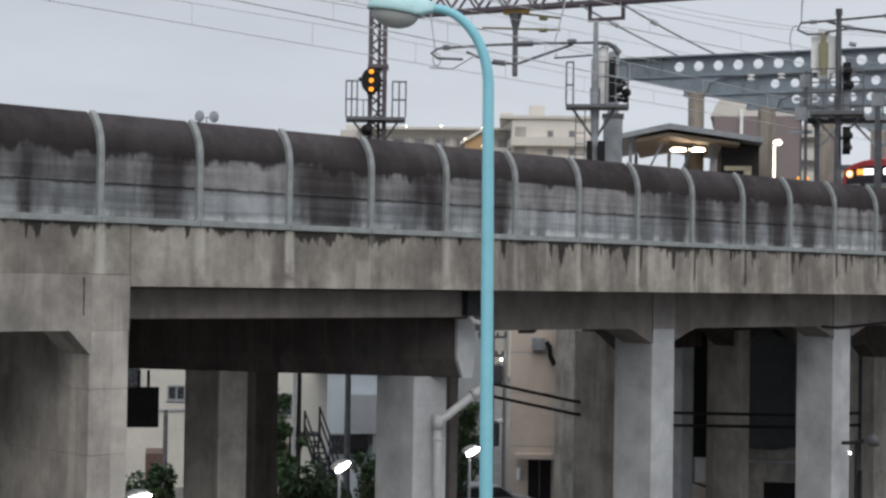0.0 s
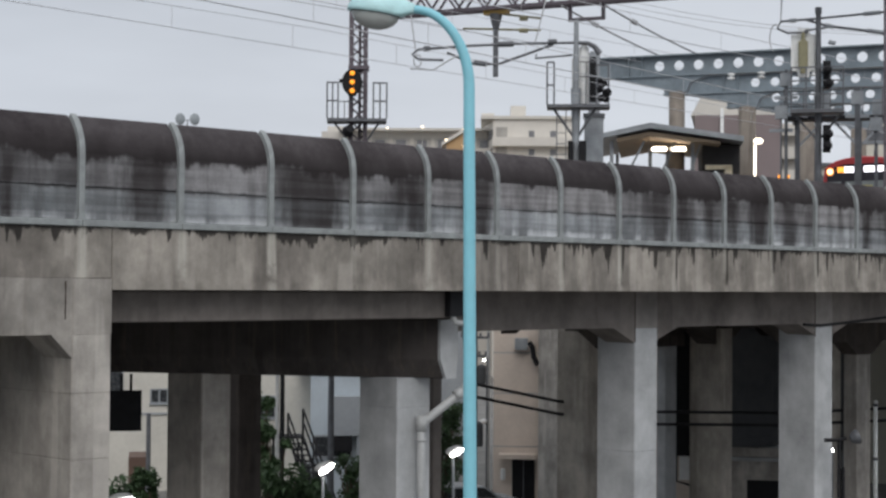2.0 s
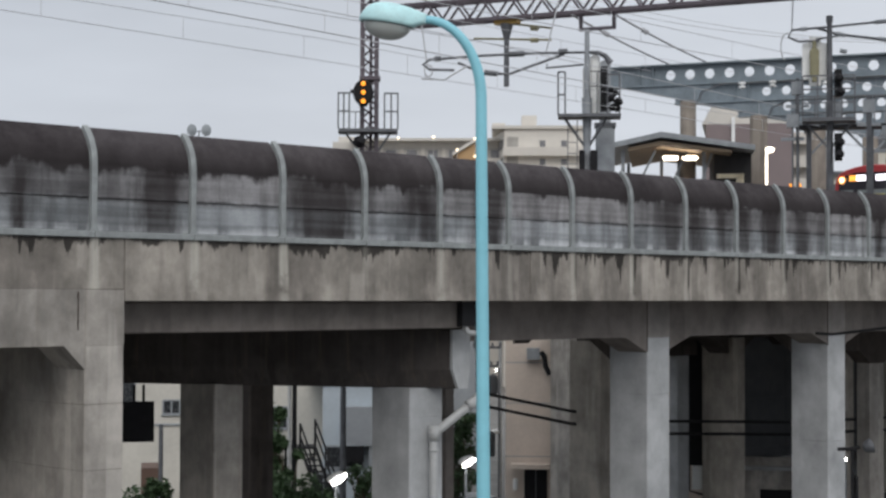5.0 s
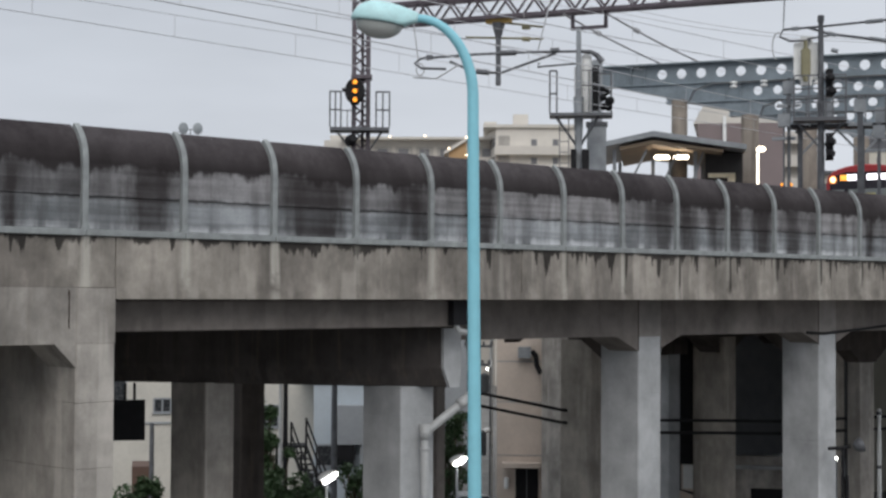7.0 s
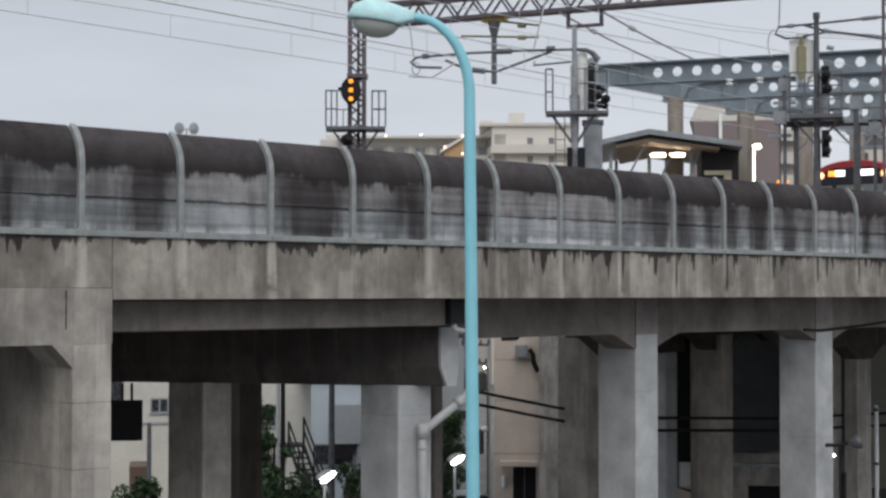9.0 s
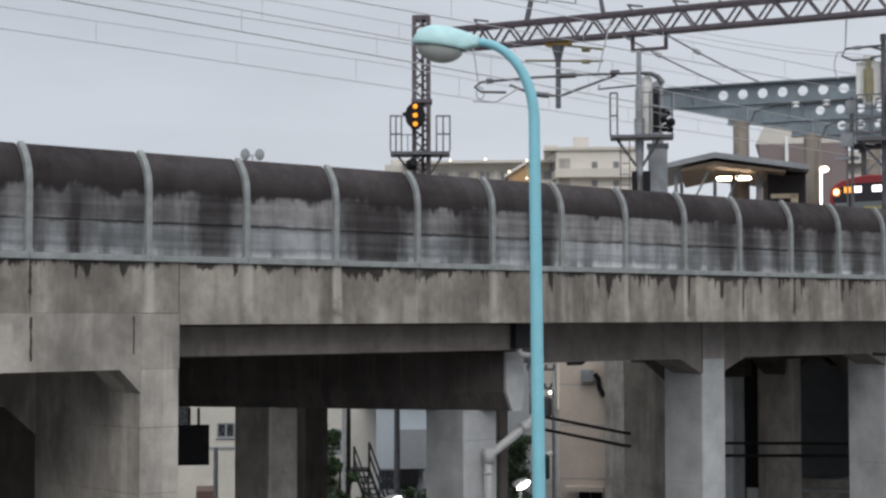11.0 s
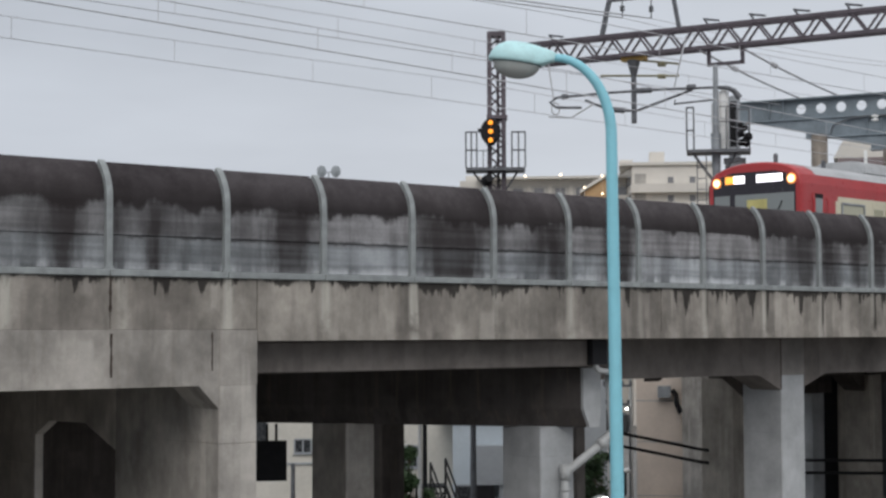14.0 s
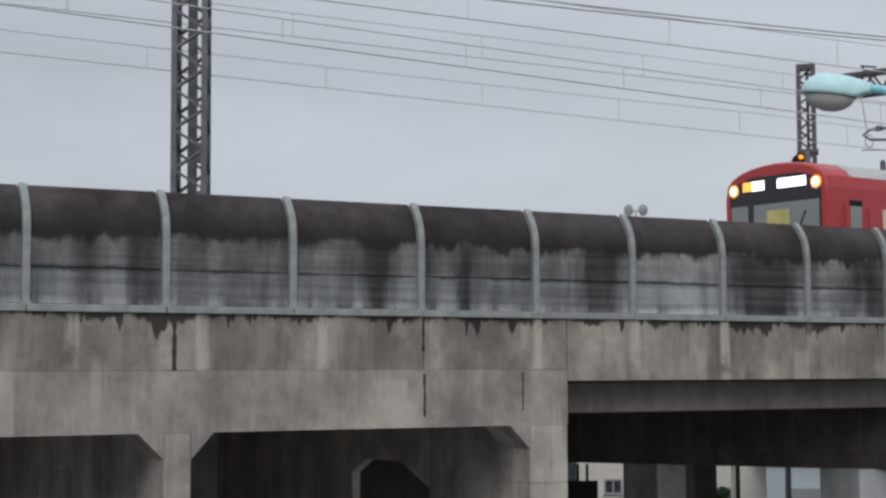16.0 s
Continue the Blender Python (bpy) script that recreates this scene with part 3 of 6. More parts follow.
HOOD_R, HOOD_A = 0.826, radians(48.6)


def hood_line(offset, steps=7, sweep=HOOD_A):
    """The curve of the hood in (y, z), leaning back over the tracks."""
    cy, cz = FRONT + 0.06 + HOOD_R, BEND
    return [(cy - (HOOD_R + offset) * math.cos(sweep * i / steps), cz + (HOOD_R + offset) * math.sin(sweep * i / steps)) for i in range(steps + 1)]


# where soot runs down each bay: centre and half width as shares of the bay, for the bays between 4 m and 39 m
SOOT_A = (0.3, 0.08, 0.9, 0.1, 0.78, -0.02, 0.66, 0.1, 0.40, 0.12, 0.68, 0.22, 0.95, -0.08, 0.5, 0.36, 0.8, 0.14, 0.72, 0.26, 0.9, -0.08, 0.9, -0.06, 0.76, 0.22, 0.22, 0.14, 0.2, 0.14, 0.42, 0.2, 0.6, 0.03)
SOOT_B = (0.8, 0.03, 0.42, -0.02, 0.3, -0.06, 0.15, -0.06, 0.05, -0.02, 0.42, 0.0, 0.3, -0.12, 0.15, -0.02, 0.1, -0.1, 0.1, -0.1, 0.2, -0.10, 0.45, -0.10, 0.3, -0.1, 0.8, 0.12, 0.75, 0.16, 0.9, 0.0, 0.9, 0.0)
barrier = thing("noise_barrier", "sooty noise barrier with curved hood and grey steel posts", "noise barrier", kind="structure")
bm = B()
outline = [(FRONT - 0.02, FOOT)] + hood_line(0.08) + hood_line(-0.05)[::-1] + [(FRONT + 0.11, FOOT)]
prism(bm, outline, "x", -0.055, 0.055)
post_mesh = mesh("post", bm, POST)
bm = B()
box(bm, -0.09, 0.09, FRONT - 0.03, FRONT + 0.14, FOOT - 0.05, FOOT + 0.015)
for sx in (-0.065, 0.065):
    rod(bm, (sx, FRONT - 0.01, FOOT + 0.01), (sx, FRONT - 0.01, FOOT + 0.05), 0.014, sides=6)
foot_mesh = mesh("base_plate", bm, POST)
for x in POSTS:
    ob = new("post", post_mesh)
    ob.parent, ob.location = barrier, (x, 0, 0)
    ft = new("base_plate", foot_mesh)
    ft.parent = ob
for i, (a, b) in enumerate(zip(POSTS, POSTS[1:])):
    a, b = a + 0.056, b - 0.056
    mid_z = EYE + 1.585 + random.uniform(-0.01, 0.01)
    for z0, z1 in ((FOOT, mid_z), (mid_z, BEND + 0.01)):
        bm = B()
        lean = random.uniform(-0.006, 0.006)
        box(bm, a, b, FRONT + 0.055 + lean, FRONT + 0.085, z0 + 0.010, z1 - 0.010)
        box(bm, a, b, FRONT + 0.075, FRONT + 0.083, z0, z1)
        sheet = part("panel", bm, PANEL, barrier)
        k = max(0, i - 5) % 17
        sheet["clean"] = {6: 0.6, 5: 0.3, 8: 0.3, 9: 0.5, 10: 1.0, 11: 1.0, 12: 0.5, 13: 0.3, 14: 0.3, 15: 1.0, 16: 0.7}.get(k, 0.1)
        for key, runs in (("soot_a", SOOT_A), ("soot_b", SOOT_B)):
            sheet[key + "_at"] = a + (b - a) * runs[2 * k]
            sheet[key + "_half"] = (b - a) * (runs[2 * k + 1] + 0.02)
    bm = B()
    prism(bm, hood_line(0.0, 16, HOOD_A + 0.075) + hood_line(-0.025, 16, HOOD_A + 0.075)[::-1], "x", a, b)
    part("hood", bm, PANEL, barrier)
    bm = B()
    box(bm, a - 0.05, b + 0.05, FRONT - 0.055, FRONT + 0.15, FOOT - 0.115, FOOT - 0.003)
    bmesh.ops.bevel(bm, geom=bm.edges[:], offset=0.012, segments=1, affect="EDGES")
    part("bottom_rail", bm, POST, barrier)

# ---- cyan street lamp near the viewer ----
LP = polar(44.5, 15.0)
lamp = thing("street_lamp", "pale cyan painted street lamp with curved arm, unlit", "street lamp", LP, 134.5)
# in the lamp's space the arm reaches along +x
bm = B()
rod(bm, (0, 0, 0), (0, 0, 0.5), 0.11, 0.11, 20)
LEAN = 0.0084
line = [(0.018 + LEAN * (z - EYE - 1.80), 0, z) for z in [0.5 + (EYE + 1.30) * i / 12 for i in range(13)]]
radii = [0.079 - 0.027 * i / 12 for i in range(13)]
for i in range(1, 21):
    a = radians(90 * i / 20)
    line.append((0.018 + 0.515 * (1 - math.cos(a)), 0, EYE + 1.80 + 0.725 * math.sin(a)))
    radii.append(0.052 - 0.014 * i / 20)
line.append((0.66, 0, EYE + 2.535)), radii.append(0.036)
tube(bm, line, 0.05, 20, radii=radii)
part("pole", bm, CYAN, lamp, "cyan pole that curves over into an arm", smooth=True)
# rounded shell of the lamp head, tilted up a little: narrow neck, full crown, rounded nose that drops to the rim
bm = B()
HEADM = Matrix.Translation((0.525, 0, EYE + 2.530)) @ Matrix.Rotation(-radians(8.5), 4, "Y")
rings, loops, RIM = 24, [], -0.100
for i in range(rings + 1):
    u = i / rings
    neck = min(1.0, u / 0.26)
    neck = neck * neck * (3 - 2 * neck)
    nose = 1.0 if u < 0.58 else math.sqrt(max(0.0008, 1 - ((u - 0.58) / 0.42) ** 2.3))
    top = (0.045 + 0.060 * math.sin(math.pi * 0.5 * min(1, u / 0.58)) - RIM) * nose + RIM
    low = -0.045 + (RIM + 0.045) * neck
    wide = (0.042 + 0.120 * math.sin(math.pi * 0.5 * min(1, u / 0.58)) ** 1.3) * nose
    loop = [bm.verts.new(HEADM @ Vector((0.612 * u, wide * math.cos(math.pi * k / 12), low + 0.028 + max(0.012, top - low - 0.028) * math.sin(math.pi * k / 12)))) for k in range(13)]
    loop += [bm.verts.new(HEADM @ Vector((0.612 * u, -wide * 0.97, low))), bm.verts.new(HEADM @ Vector((0.612 * u, wide * 0.97, low)))]
    loops.append(loop)
for a, b in zip(loops, loops[1:]):
    for k in range(15):
        bm.faces.new((a[k], a[(k + 1) % 15], b[(k + 1) % 15], b[k]))
bm.faces.new(loops[0]), bm.faces.new(loops[-1][::-1])
head = part("lamp_head", bm, CYAN_PALE, lamp, "chalky cyan lamp shell", smooth=True)
LENS, n_, l_, b_ = material("clouded_lens", 0.12)
b_.inputs["Base Color"].default_value = (0.66, 0.68, 0.66, 1)
b_.inputs["Transmission Weight"].default_value = 0.45
relief(n_, l_, b_, texture(n_, l_, 18.0), 0.25, 0.004)
bm = B()
made = bmesh.ops.create_uvsphere(bm, u_segments=20, v_segments=10, radius=1.0)
bmesh.ops.delete(bm, geom=[v for v in bm.verts if v.co.z > 0.05], context="VERTS")
bmesh.ops.transform(bm, matrix=HEADM @ Matrix.Translation((0.348, 0, RIM)) @ Matrix.Diagonal((0.222, 0.145, 0.145, 1)), verts=bm.verts)
part("lens", bm, LENS, head, "cloudy bowl lens", smooth=True)
bm = B()
tube(bm, [HEADM @ Vector((0.348 + 0.225 * math.cos(k * math.tau / 24), 0.148 * math.sin(k * math.tau / 24), RIM - 0.002)) for k in range(25)], 0.007, 6)
part("lens_rim", bm, STEEL, head)


def facing(deg):
    """The turn of a thing whose own x runs to the viewer's right at that bearing."""
    return deg - 90


def lattice(bm, p, q, half, bay, chord, lace, flat=False):
    """A square lattice of four chords and zigzag laces from p to q."""
    p, q = Vector(p), Vector(q)
    d = (q - p).normalized()
    u = d.cross(Vector((0, 0, 1)) if abs(d.z) < 0.9 else Vector((1, 0, 0))).normalized()
    v = d.cross(u).normalized()
    hu, hv = half
    corners = [u * hu + v * hv, u * hu - v * hv, -u * hu - v * hv, -u * hu + v * hv]
    for c in corners:
        bar(bm, p + c, q + c, chord)
    n = max(1, round((q - p).length / bay))
    step = (q - p) / n
    for i in range(n):
        for k in range(4):
            a, b = corners[k], corners[(k + 1) % 4]
            if (i + k) % 2:
                a, b = b, a
            bar(bm, p + step * i + a, p + step * (i + 1) + b, lace, lace * 0.4)
            if flat and i % 2 == 0:
                bar(bm, p + step * i + a, p + step * i + b, lace, lace * 0.4)


# ---- signal mast at the far side of the tracks ----
DECKTOP = EYE + 0.40
M1 = polar(48.5, 54.6)
mast = thing("signal_mast", "brown lattice steel mast with platform and lit orange signal", "signal mast", (M1.x, M1.y, DECKTOP), facing(48.5))
up = 0.40
bm = B()
lattice(bm, (0, 0, 0), (0, 0, 10.04 - up), (0.235, 0.235), 0.42, 0.15, 0.13)
box(bm, -0.33, 0.36, -0.36, 0.36, 6.72, 6.84)
bar(bm, (0.05, 0.1, 0), (0.05, 0.1, 9.4), 0.10)
box(bm, -0.28, 0.28, -0.28, 0.28, 9.90 - up, 10.06 - up)
part("lattice_column", bm, STEEL_BROWN, mast)
bm = B()
box(bm, -1.02, 0.94, -0.75, 0.35, 4.95, 5.05)
for sx in (-0.8, 0.7):
    bar(bm, (sx, -0.3, 4.95), (0.2 * (1 if sx > 0 else -1), -0.2, 4.2), 0.06)
part("service_platform", bm, STEEL, mast)
for x0, x1 in ((-1.02, -0.66), (0.50, 0.94)):
    bm = B()
    for x in (x0, (x0 + x1) / 2, x1):
        bar(bm, (x, -0.7, 5.05), (x, -0.7, 6.22), 0.05)
    for z in (5.62, 6.22):
        bar(bm, (x0 - 0.02, -0.7, z), (x1 + 0.02, -0.7, z), 0.05)
    part("guard_rail", bm, STEEL, mast)
bm = B()
bar(bm, (-0.66, -0.7, 5.6), (-0.2, -0.7, 5.6), 0.03)
bar(bm, (-0.45, -0.7, 5.05), (-0.45, -0.7, 5.6), 0.03)
part("hand_rail", bm, STEEL, mast)
bm = B()
lathe(bm, [(0.30, 0), (0.335, 0.03), (0.335, 0.06), (0.30, 0.09)], pose(-0.20, -0.80, 6.22, 90, 0, 0) @ Matrix.Diagonal((1, 1.28, 1, 1)), 28)
box(bm, -0.34, -0.06, -0.78, -0.5, 5.8, 6.6)
box(bm, -0.62, -0.48, -0.86, -0.74, 6.2, 6.32)
head = part("signal_head", bm, BLACK, mast, "black signal head with oval backboard")
ORANGE = glow("signal_orange", (1.0, 0.36, 0.03), 1.25)
for k in (-1, 0, 1):
    bm = B()
    lathe(bm, [(0.078, 0), (0.07, 0.03), (0.035, 0.045)], pose(-0.20, -0.93, 6.22 + 0.29 * k, 90, 0, 0), 16)
    part("signal_light", bm, ORANGE, head, "glowing orange light")
    bm = B()
    tube(bm, [(-0.20 + 0.12 * math.cos(a), -0.98, 6.22 + 0.29 * k + 0.12 * math.sin(a)) for a in [math.pi * j / 8 for j in range(9)]], 0.02, 6)
    part("visor", bm, BLACK, head)
bm = B()
lathe(bm, [(0.16, 0), (0.20, 0.05), (0.14, 0.3)], pose(-0.35, -0.5, 4.6, 70, 0, 20), 16)
part("horn", bm, BLACK, mast)

# ---- lattice gantry across the tracks ----
GA = Vector((M1.x, M1.y, 0))
GD = Vector((0.3405, -0.940, 0))
gantry = thing("catenary_gantry", "dark brown lattice beam across the tracks", "gantry", (GA.x, GA.y, 0), math.degrees(math.atan2(GD.y, GD.x)))
bm = B()
z0, z1 = EYE + 8.84, EYE + 9.50
for y in (-0.25, 0.25):
    for z in (z0, z1):
        bm = B()
        bar(bm, (0.3, y, z), (17.0, y, z), 0.11)
        part("chord", bm, STEEL_BROWN, gantry)
n = 34
for i in range(n):
    x, dx = 0.3 + 16.7 * i / n, 16.7 / n
    for y in (-0.25, 0.25):
        bm = B()
        bar(bm, (x, y, z0 if i % 2 else z1), (x + dx, y, z1 if i % 2 else z0), 0.06)
        part("lacing", bm, STEEL_BROWN, gantry)
    if i % 2 == 0:
        bm = B()
        bar(bm, (x, -0.25, z0), (x + dx, 0.25, z0), 0.04)
        part("cross_lacing", bm, STEEL_BROWN, gantry)
# trapezoid frame on the beam
bm = B()
bar(bm, (3.88, 0, z1), (4.16, 0, z1 + 1.20), 0.13)
bar(bm, (6.58, 0, z1), (6.36, 0, z1 + 1.20), 0.11)
bar(bm, (4.12, 0, z1 + 1.20), (6.40, 0, z1 + 1.20), 0.10)
part("wire_support", bm, STEEL, gantry)
for x, zz in ((4.62, z1 + 0.60), (5.62, z1 + 0.48)):
    bm = B()
    rod(bm, (x, 0, z1 + 1.18), (x, 0, zz), 0.02, sides=6)
    lathe(bm, [(0.03, 0.3), (0.08, 0.27), (0.08, 0.22), (0.03, 0.2), (0.08, 0.17), (0.08, 0.12), (0.03, 0.1)], pose(x, 0, zz + 0.1), 12)
    part("feeder_hanger", bm, STEEL, gantry)
for x in (7.6, 9.1, 10.5, 12.1, 2.2):
    bm = B()
    bar(bm, (x, 0, z1), (x - 0.18, 0, z1 + 0.26), 0.06)
    bar(bm, (x - 0.22, 0, z1 + 0.28), (x + 0.30, 0, z1 + 0.18), 0.06)
    part("wire_bracket", bm, STEEL, gantry)
bm = B()
for a, b in (((7.55, 0, z0), (7.55, 0, z0 - 0.55)), ((8.65, 0, z0), (8.65, 0, z0 - 0.50)), ((7.5, 0, z0 - 0.52), (8.7, 0, z0 - 0.52))):
    bar(bm, a, b, 0.10)
part("hanger_frame", bm, STEEL_BROWN, gantry)
# hanging insulated post with a yellow head
bm = B()
lathe(bm, [(0.22, 0), (0.20, -0.08), (0.11, -0.42), (0.085, -0.5), (0.085, -2.02)], pose(5.0, 0, z0 - 0.16), 14)
part("drop_post", bm, STEEL, gantry)
bm = B()
box(bm, 4.62, 5.42, -0.16, 0.16, z0 - 0.18, z0 - 0.05)
part("yellow_bracket", bm, YELLOW, gantry, "dull yellow bracket")
for dz, a, b in ((-0.28, 5.2, 6.5), (-0.66, 3.8, 6.5)):
    bm = B()
    rod(bm, (a, 0.1, z0 + dz + 0.12), (b, 0.1, z0 + dz - 0.1), 0.035)
    rod(bm, (b - 0.7, 0.1, z0 + dz - 0.06), (b - 0.45, 0.1, z0 + dz - 0.08), 0.075)
    part("insulator_rod", bm, OLIVE, gantry)

# near mast of the gantry
NM = GA + GD * 17.55
near = thing("lattice_mast", "dark lattice steel mast at the parapet", "mast", (NM.x, NM.y, DECKTOP), facing(30.3), group="lattice masts")
bm = B()
lattice(bm, (0, 0, 0), (0, 0, 11.0), (0.28, 0.28), 0.5, 0.09, 0.08)
part("lattice_column", bm, STEEL_BROWN, near)
# second lattice mast further along the line
LM = polar(69.98, 29.8)
left = thing("lattice_mast", "grey lattice steel mast rising behind the noise barrier", "mast", (LM.x, LM.y, DECKTOP), facing(62), group="lattice masts")
bm = B()
lattice(bm, (0, 0, 0), (0, 0, 12.0), (0.27, 0.27), 0.36, 0.10, 0.11)
part("lattice_column", bm, STEEL, left)
bm = B()
bar(bm, (0.02, 0.05, 0), (0.02, 0.05, 12.0), 0.17, 0.05)
part("cable_duct", bm, STEEL, left)
bm = B()
box(bm, 0.12, 0.30, -0.30, -0.12, 3.4, 3.75)
part("junction_box", bm, STEEL_BROWN, left)


# ---- tubular mast with cantilever arms, cages and cabinets ----
def place(deg, dist):
    p = polar(deg, dist)
    return (p.x, p.y, DECKTOP)


pm = thing("catenary_mast", "grey tubular mast with cage platform and white enclosure", "mast", place(40.88, 50), facing(40.88), group="catenary masts")
bm = B()
rod(bm, (0, 0, 0), (0, 0, 4.0), 0.13, 0.13, 12)
rod(bm, (0, 0, 4.0), (0, 0, 5.6), 0.11, 0.16, 12)
rod(bm, (0, 0, 5.4), (0, 0, 7.70), 0.10, 0.07, 12)
part("pole", bm, STEEL_PALE, pm)
bm = B()
box(bm, -0.88, 1.02, -0.5, 0.5, 4.98, 5.07)
bar(bm, (-0.7, -0.3, 4.98), (-0.05, 0, 4.1), 0.06)
bar(bm, (0.6, -0.3, 4.98), (0.05, 0, 4.1), 0.06)
part("service_platform", bm, STEEL, pm)
for x0, x1, z1_, mid in ((-0.87, -0.66, 6.34, True), (0.62, 0.98, 6.25, True)):
    bm = B()
    for x in (x0, x1):
        bar(bm, (x, -0.45, 5.05), (x, -0.45, z1_), 0.05)
    for z in (5.65, z1_):
        bar(bm, (x0, -0.45, z), (x1, -0.45, z), 0.05)
    part("guard_rail", bm, STEEL, pm)
bm = B()
for z in (5.9, 6.35):
    bar(bm, (0.1, -0.45, z), (0.62, -0.45, z), 0.03)
bar(bm, (0.3, -0.45, 5.05), (0.3, -0.45, 6.35), 0.03)
part("hand_rail", bm, STEEL, pm)
bm = B()
box(bm, 0.09, 0.39, 0.1, 0.45, 5.1, 6.95)
box(bm, -0.13, 0.07, 0.15, 0.4, 5.3, 6.6)
bmesh.ops.bevel(bm, geom=bm.edges[:], offset=0.06, segments=3, affect="EDGES")
part("enclosure", bm, WHITE, pm, "off-white equipment enclosure")
for x, z, r in ((0.66, 5.5, 0.11), (0.88, 5.40, 0.13), (0.72, 5.24, 0.11), (0.64, 5.75, 0.09), (0.86, 5.18, 0.08), (0.78, 5.66, 0.09)):
    bm = B()
    lathe(bm, [(r * 0.6, 0), (r, 0.06), (r, 0.2), (r * 0.5, 0.3)], pose(x, -0.3, z, 80, 0, 25), 12)
    part("signal_back", bm, BLACK, pm)
bm = B()
box(bm, 0.41, 0.62, -0.1, 0.2, 5.2, 6.55)
part("signal_case", bm, BLACK, pm)
bm = B()
for x0, x1 in ((-0.24, -0.07), (0.10, 0.32)):
    box(bm, x0, x1, -0.35, -0.1, 3.35, 3.98)
bmesh.ops.bevel(bm, geom=bm.edges[:], offset=0.03, segments=1, affect="EDGES")
part("relay_box", bm, BLACK, pm)
bm = B()
for x in (-0.58, -0.30):
    bar(bm, (x, 0.2, 0), (x, 0.2, 4.95), 0.03)
for k in range(14):
    bar(bm, (-0.58, 0.2, 0.3 + 0.33 * k), (-0.30, 0.2, 0.3 + 0.33 * k), 0.025)
part("ladder", bm, STEEL, pm)
bm = B()
tube(bm, [(0, 0, 7.0), (0.35, 0, 6.98), (0.55, 0, 6.88), (0.72, 0, 6.66)], 0.05, 8, 0.10)
part("curved_arm", bm, STEEL, pm)
# cantilever tubes that hold the contact wire
bm = B()
tube(bm, [(0, 0, 7.0), (-1.6, -0.3, 6.94), (-3.2, -0.5, 6.85), (-4.75, -0.8, 6.70), (-4.95, -0.8, 6.55), (-4.75, -0.8, 6.40), (-4.0, -0.75, 6.38)], 0.04, 8)
tube(bm, [(-0.7, -0.1, 6.93), (-2.35, -0.4, 6.30), (-3.1, -0.5, 6.30), (-3.9, -0.65, 6.62)], 0.04, 8)
tube(bm, [(-0.1, 0, 6.62), (-1.25, -0.2, 6.50), (-1.2, -0.2, 6.62)], 0.03, 8)
part("cantilever_arm", bm, STEEL, pm)
for a, b in (((-2.4, -0.4, 6.90), (-1.9, -0.34, 6.92)), ((-3.1, -0.5, 6.34), (-2.7, -0.45, 6.30)), ((-4.6, -0.8, 6.72), (-4.4, -0.78, 6.73)), ((-0.85, -0.16, 7.0), (-0.6, -0.1, 7.02))):
    bm = B()
    rod(bm, a, b, 0.085, 0.085, 10)
    part("insulator", bm, STEEL, pm)
bm = B()
tube(bm, [(-5.05, -0.8, 8.2), (-4.82, -0.8, 6.5)], 0.022, 6)
part("dropper", bm, WIRE, pm)
bm = B()
tube(bm, [(-0.85 - 0.0, -0.2, 8.6), (-1.25, -0.2, 6.95)], 0.022, 6)
part("dropper", bm, WIRE, pm)
bm = B()
tube(bm, [(-4.78 + 0.12 * math.cos(a), -0.8, 6.36 + 0.18 * math.sin(a)) for a in [math.tau * k / 14 for k in range(15)]], 0.02, 6)
part("dropper", bm, WIRE, pm)
bm = B()
tube(bm, [(-5.0, -0.8, 6.12), (-4.3, -0.8, 6.08), (-3.6, -0.8, 6.5)], 0.025, 6)
part("dropper", bm, WIRE, pm)

col = thing("steel_column", "grey steel column beside the cage platform", "column", place(40.25, 52), facing(40.25))
bm = B()
box(bm, -0.30, 0.30, -0.3, 0.3, 0, 5.0)
box(bm, -0.18, 0.18, -0.18, 0.18, 5.0, 7.0)
bmesh.ops.bevel(bm, geom=bm.edges[:], offset=0.05, segments=2, affect="EDGES")
part("shaft", bm, STEEL_PALE, col)
bm = B()
box(bm, -0.34, 0.34, -0.34, 0.34, 4.9, 5.02)
part("collar", bm, STEEL, col)

# mast with a pale insulator board
pm3 = thing("catenary_mast", "grey tubular mast with pale board and khaki insulator", "mast", place(32.6, 50), facing(32.6), group="catenary masts")
bm = B()
rod(bm, (0, 0, 0), (0, 0, 7.85), 0.13, 0.075, 12)
rod(bm, (0, 0, 7.75), (0, 0, 7.94), 0.10, 0.10, 12)
part("pole", bm, STEEL, pm3)
bm = B()
box(bm, -0.80, -0.06, 0.15, 0.26, 5.88, 7.36)
bmesh.ops.bevel(bm, geom=[e for e in bm.edges if abs(e.verts[0].co.y - e.verts[1].co.y) > 0.05], offset=0.2, segments=5, affect="EDGES")
part("board", bm, WHITE, pm3, "pale rounded board")
bm = B()
box(bm, -0.58, -0.30, -0.1, 0.14, 6.12, 6.98)
bmesh.ops.bevel(bm, geom=bm.edges[:], offset=0.05, segments=2, affect="EDGES")
rod(bm, (-0.44, 0, 6.98), (-0.44, 0, 7.2), 0.06)
rod(bm, (-0.44, 0, 5.98), (-0.44, 0, 6.12), 0.08)
part("insulator", bm, OLIVE, pm3, "khaki insulator block")
bm = B()
tube(bm, [(2.2, 0, 7.77), (0, 0, 7.61), (-1.1, 0, 7.55), (-1.2, 0, 7.34), (-0.9, 0, 7.2), (-0.3, 0, 7.2)], 0.035, 8)
tube(bm, [(-0.4, 0, 7.60), (0.25, 0, 7.38), (2.1, 0, 7.1)], 0.04, 8)
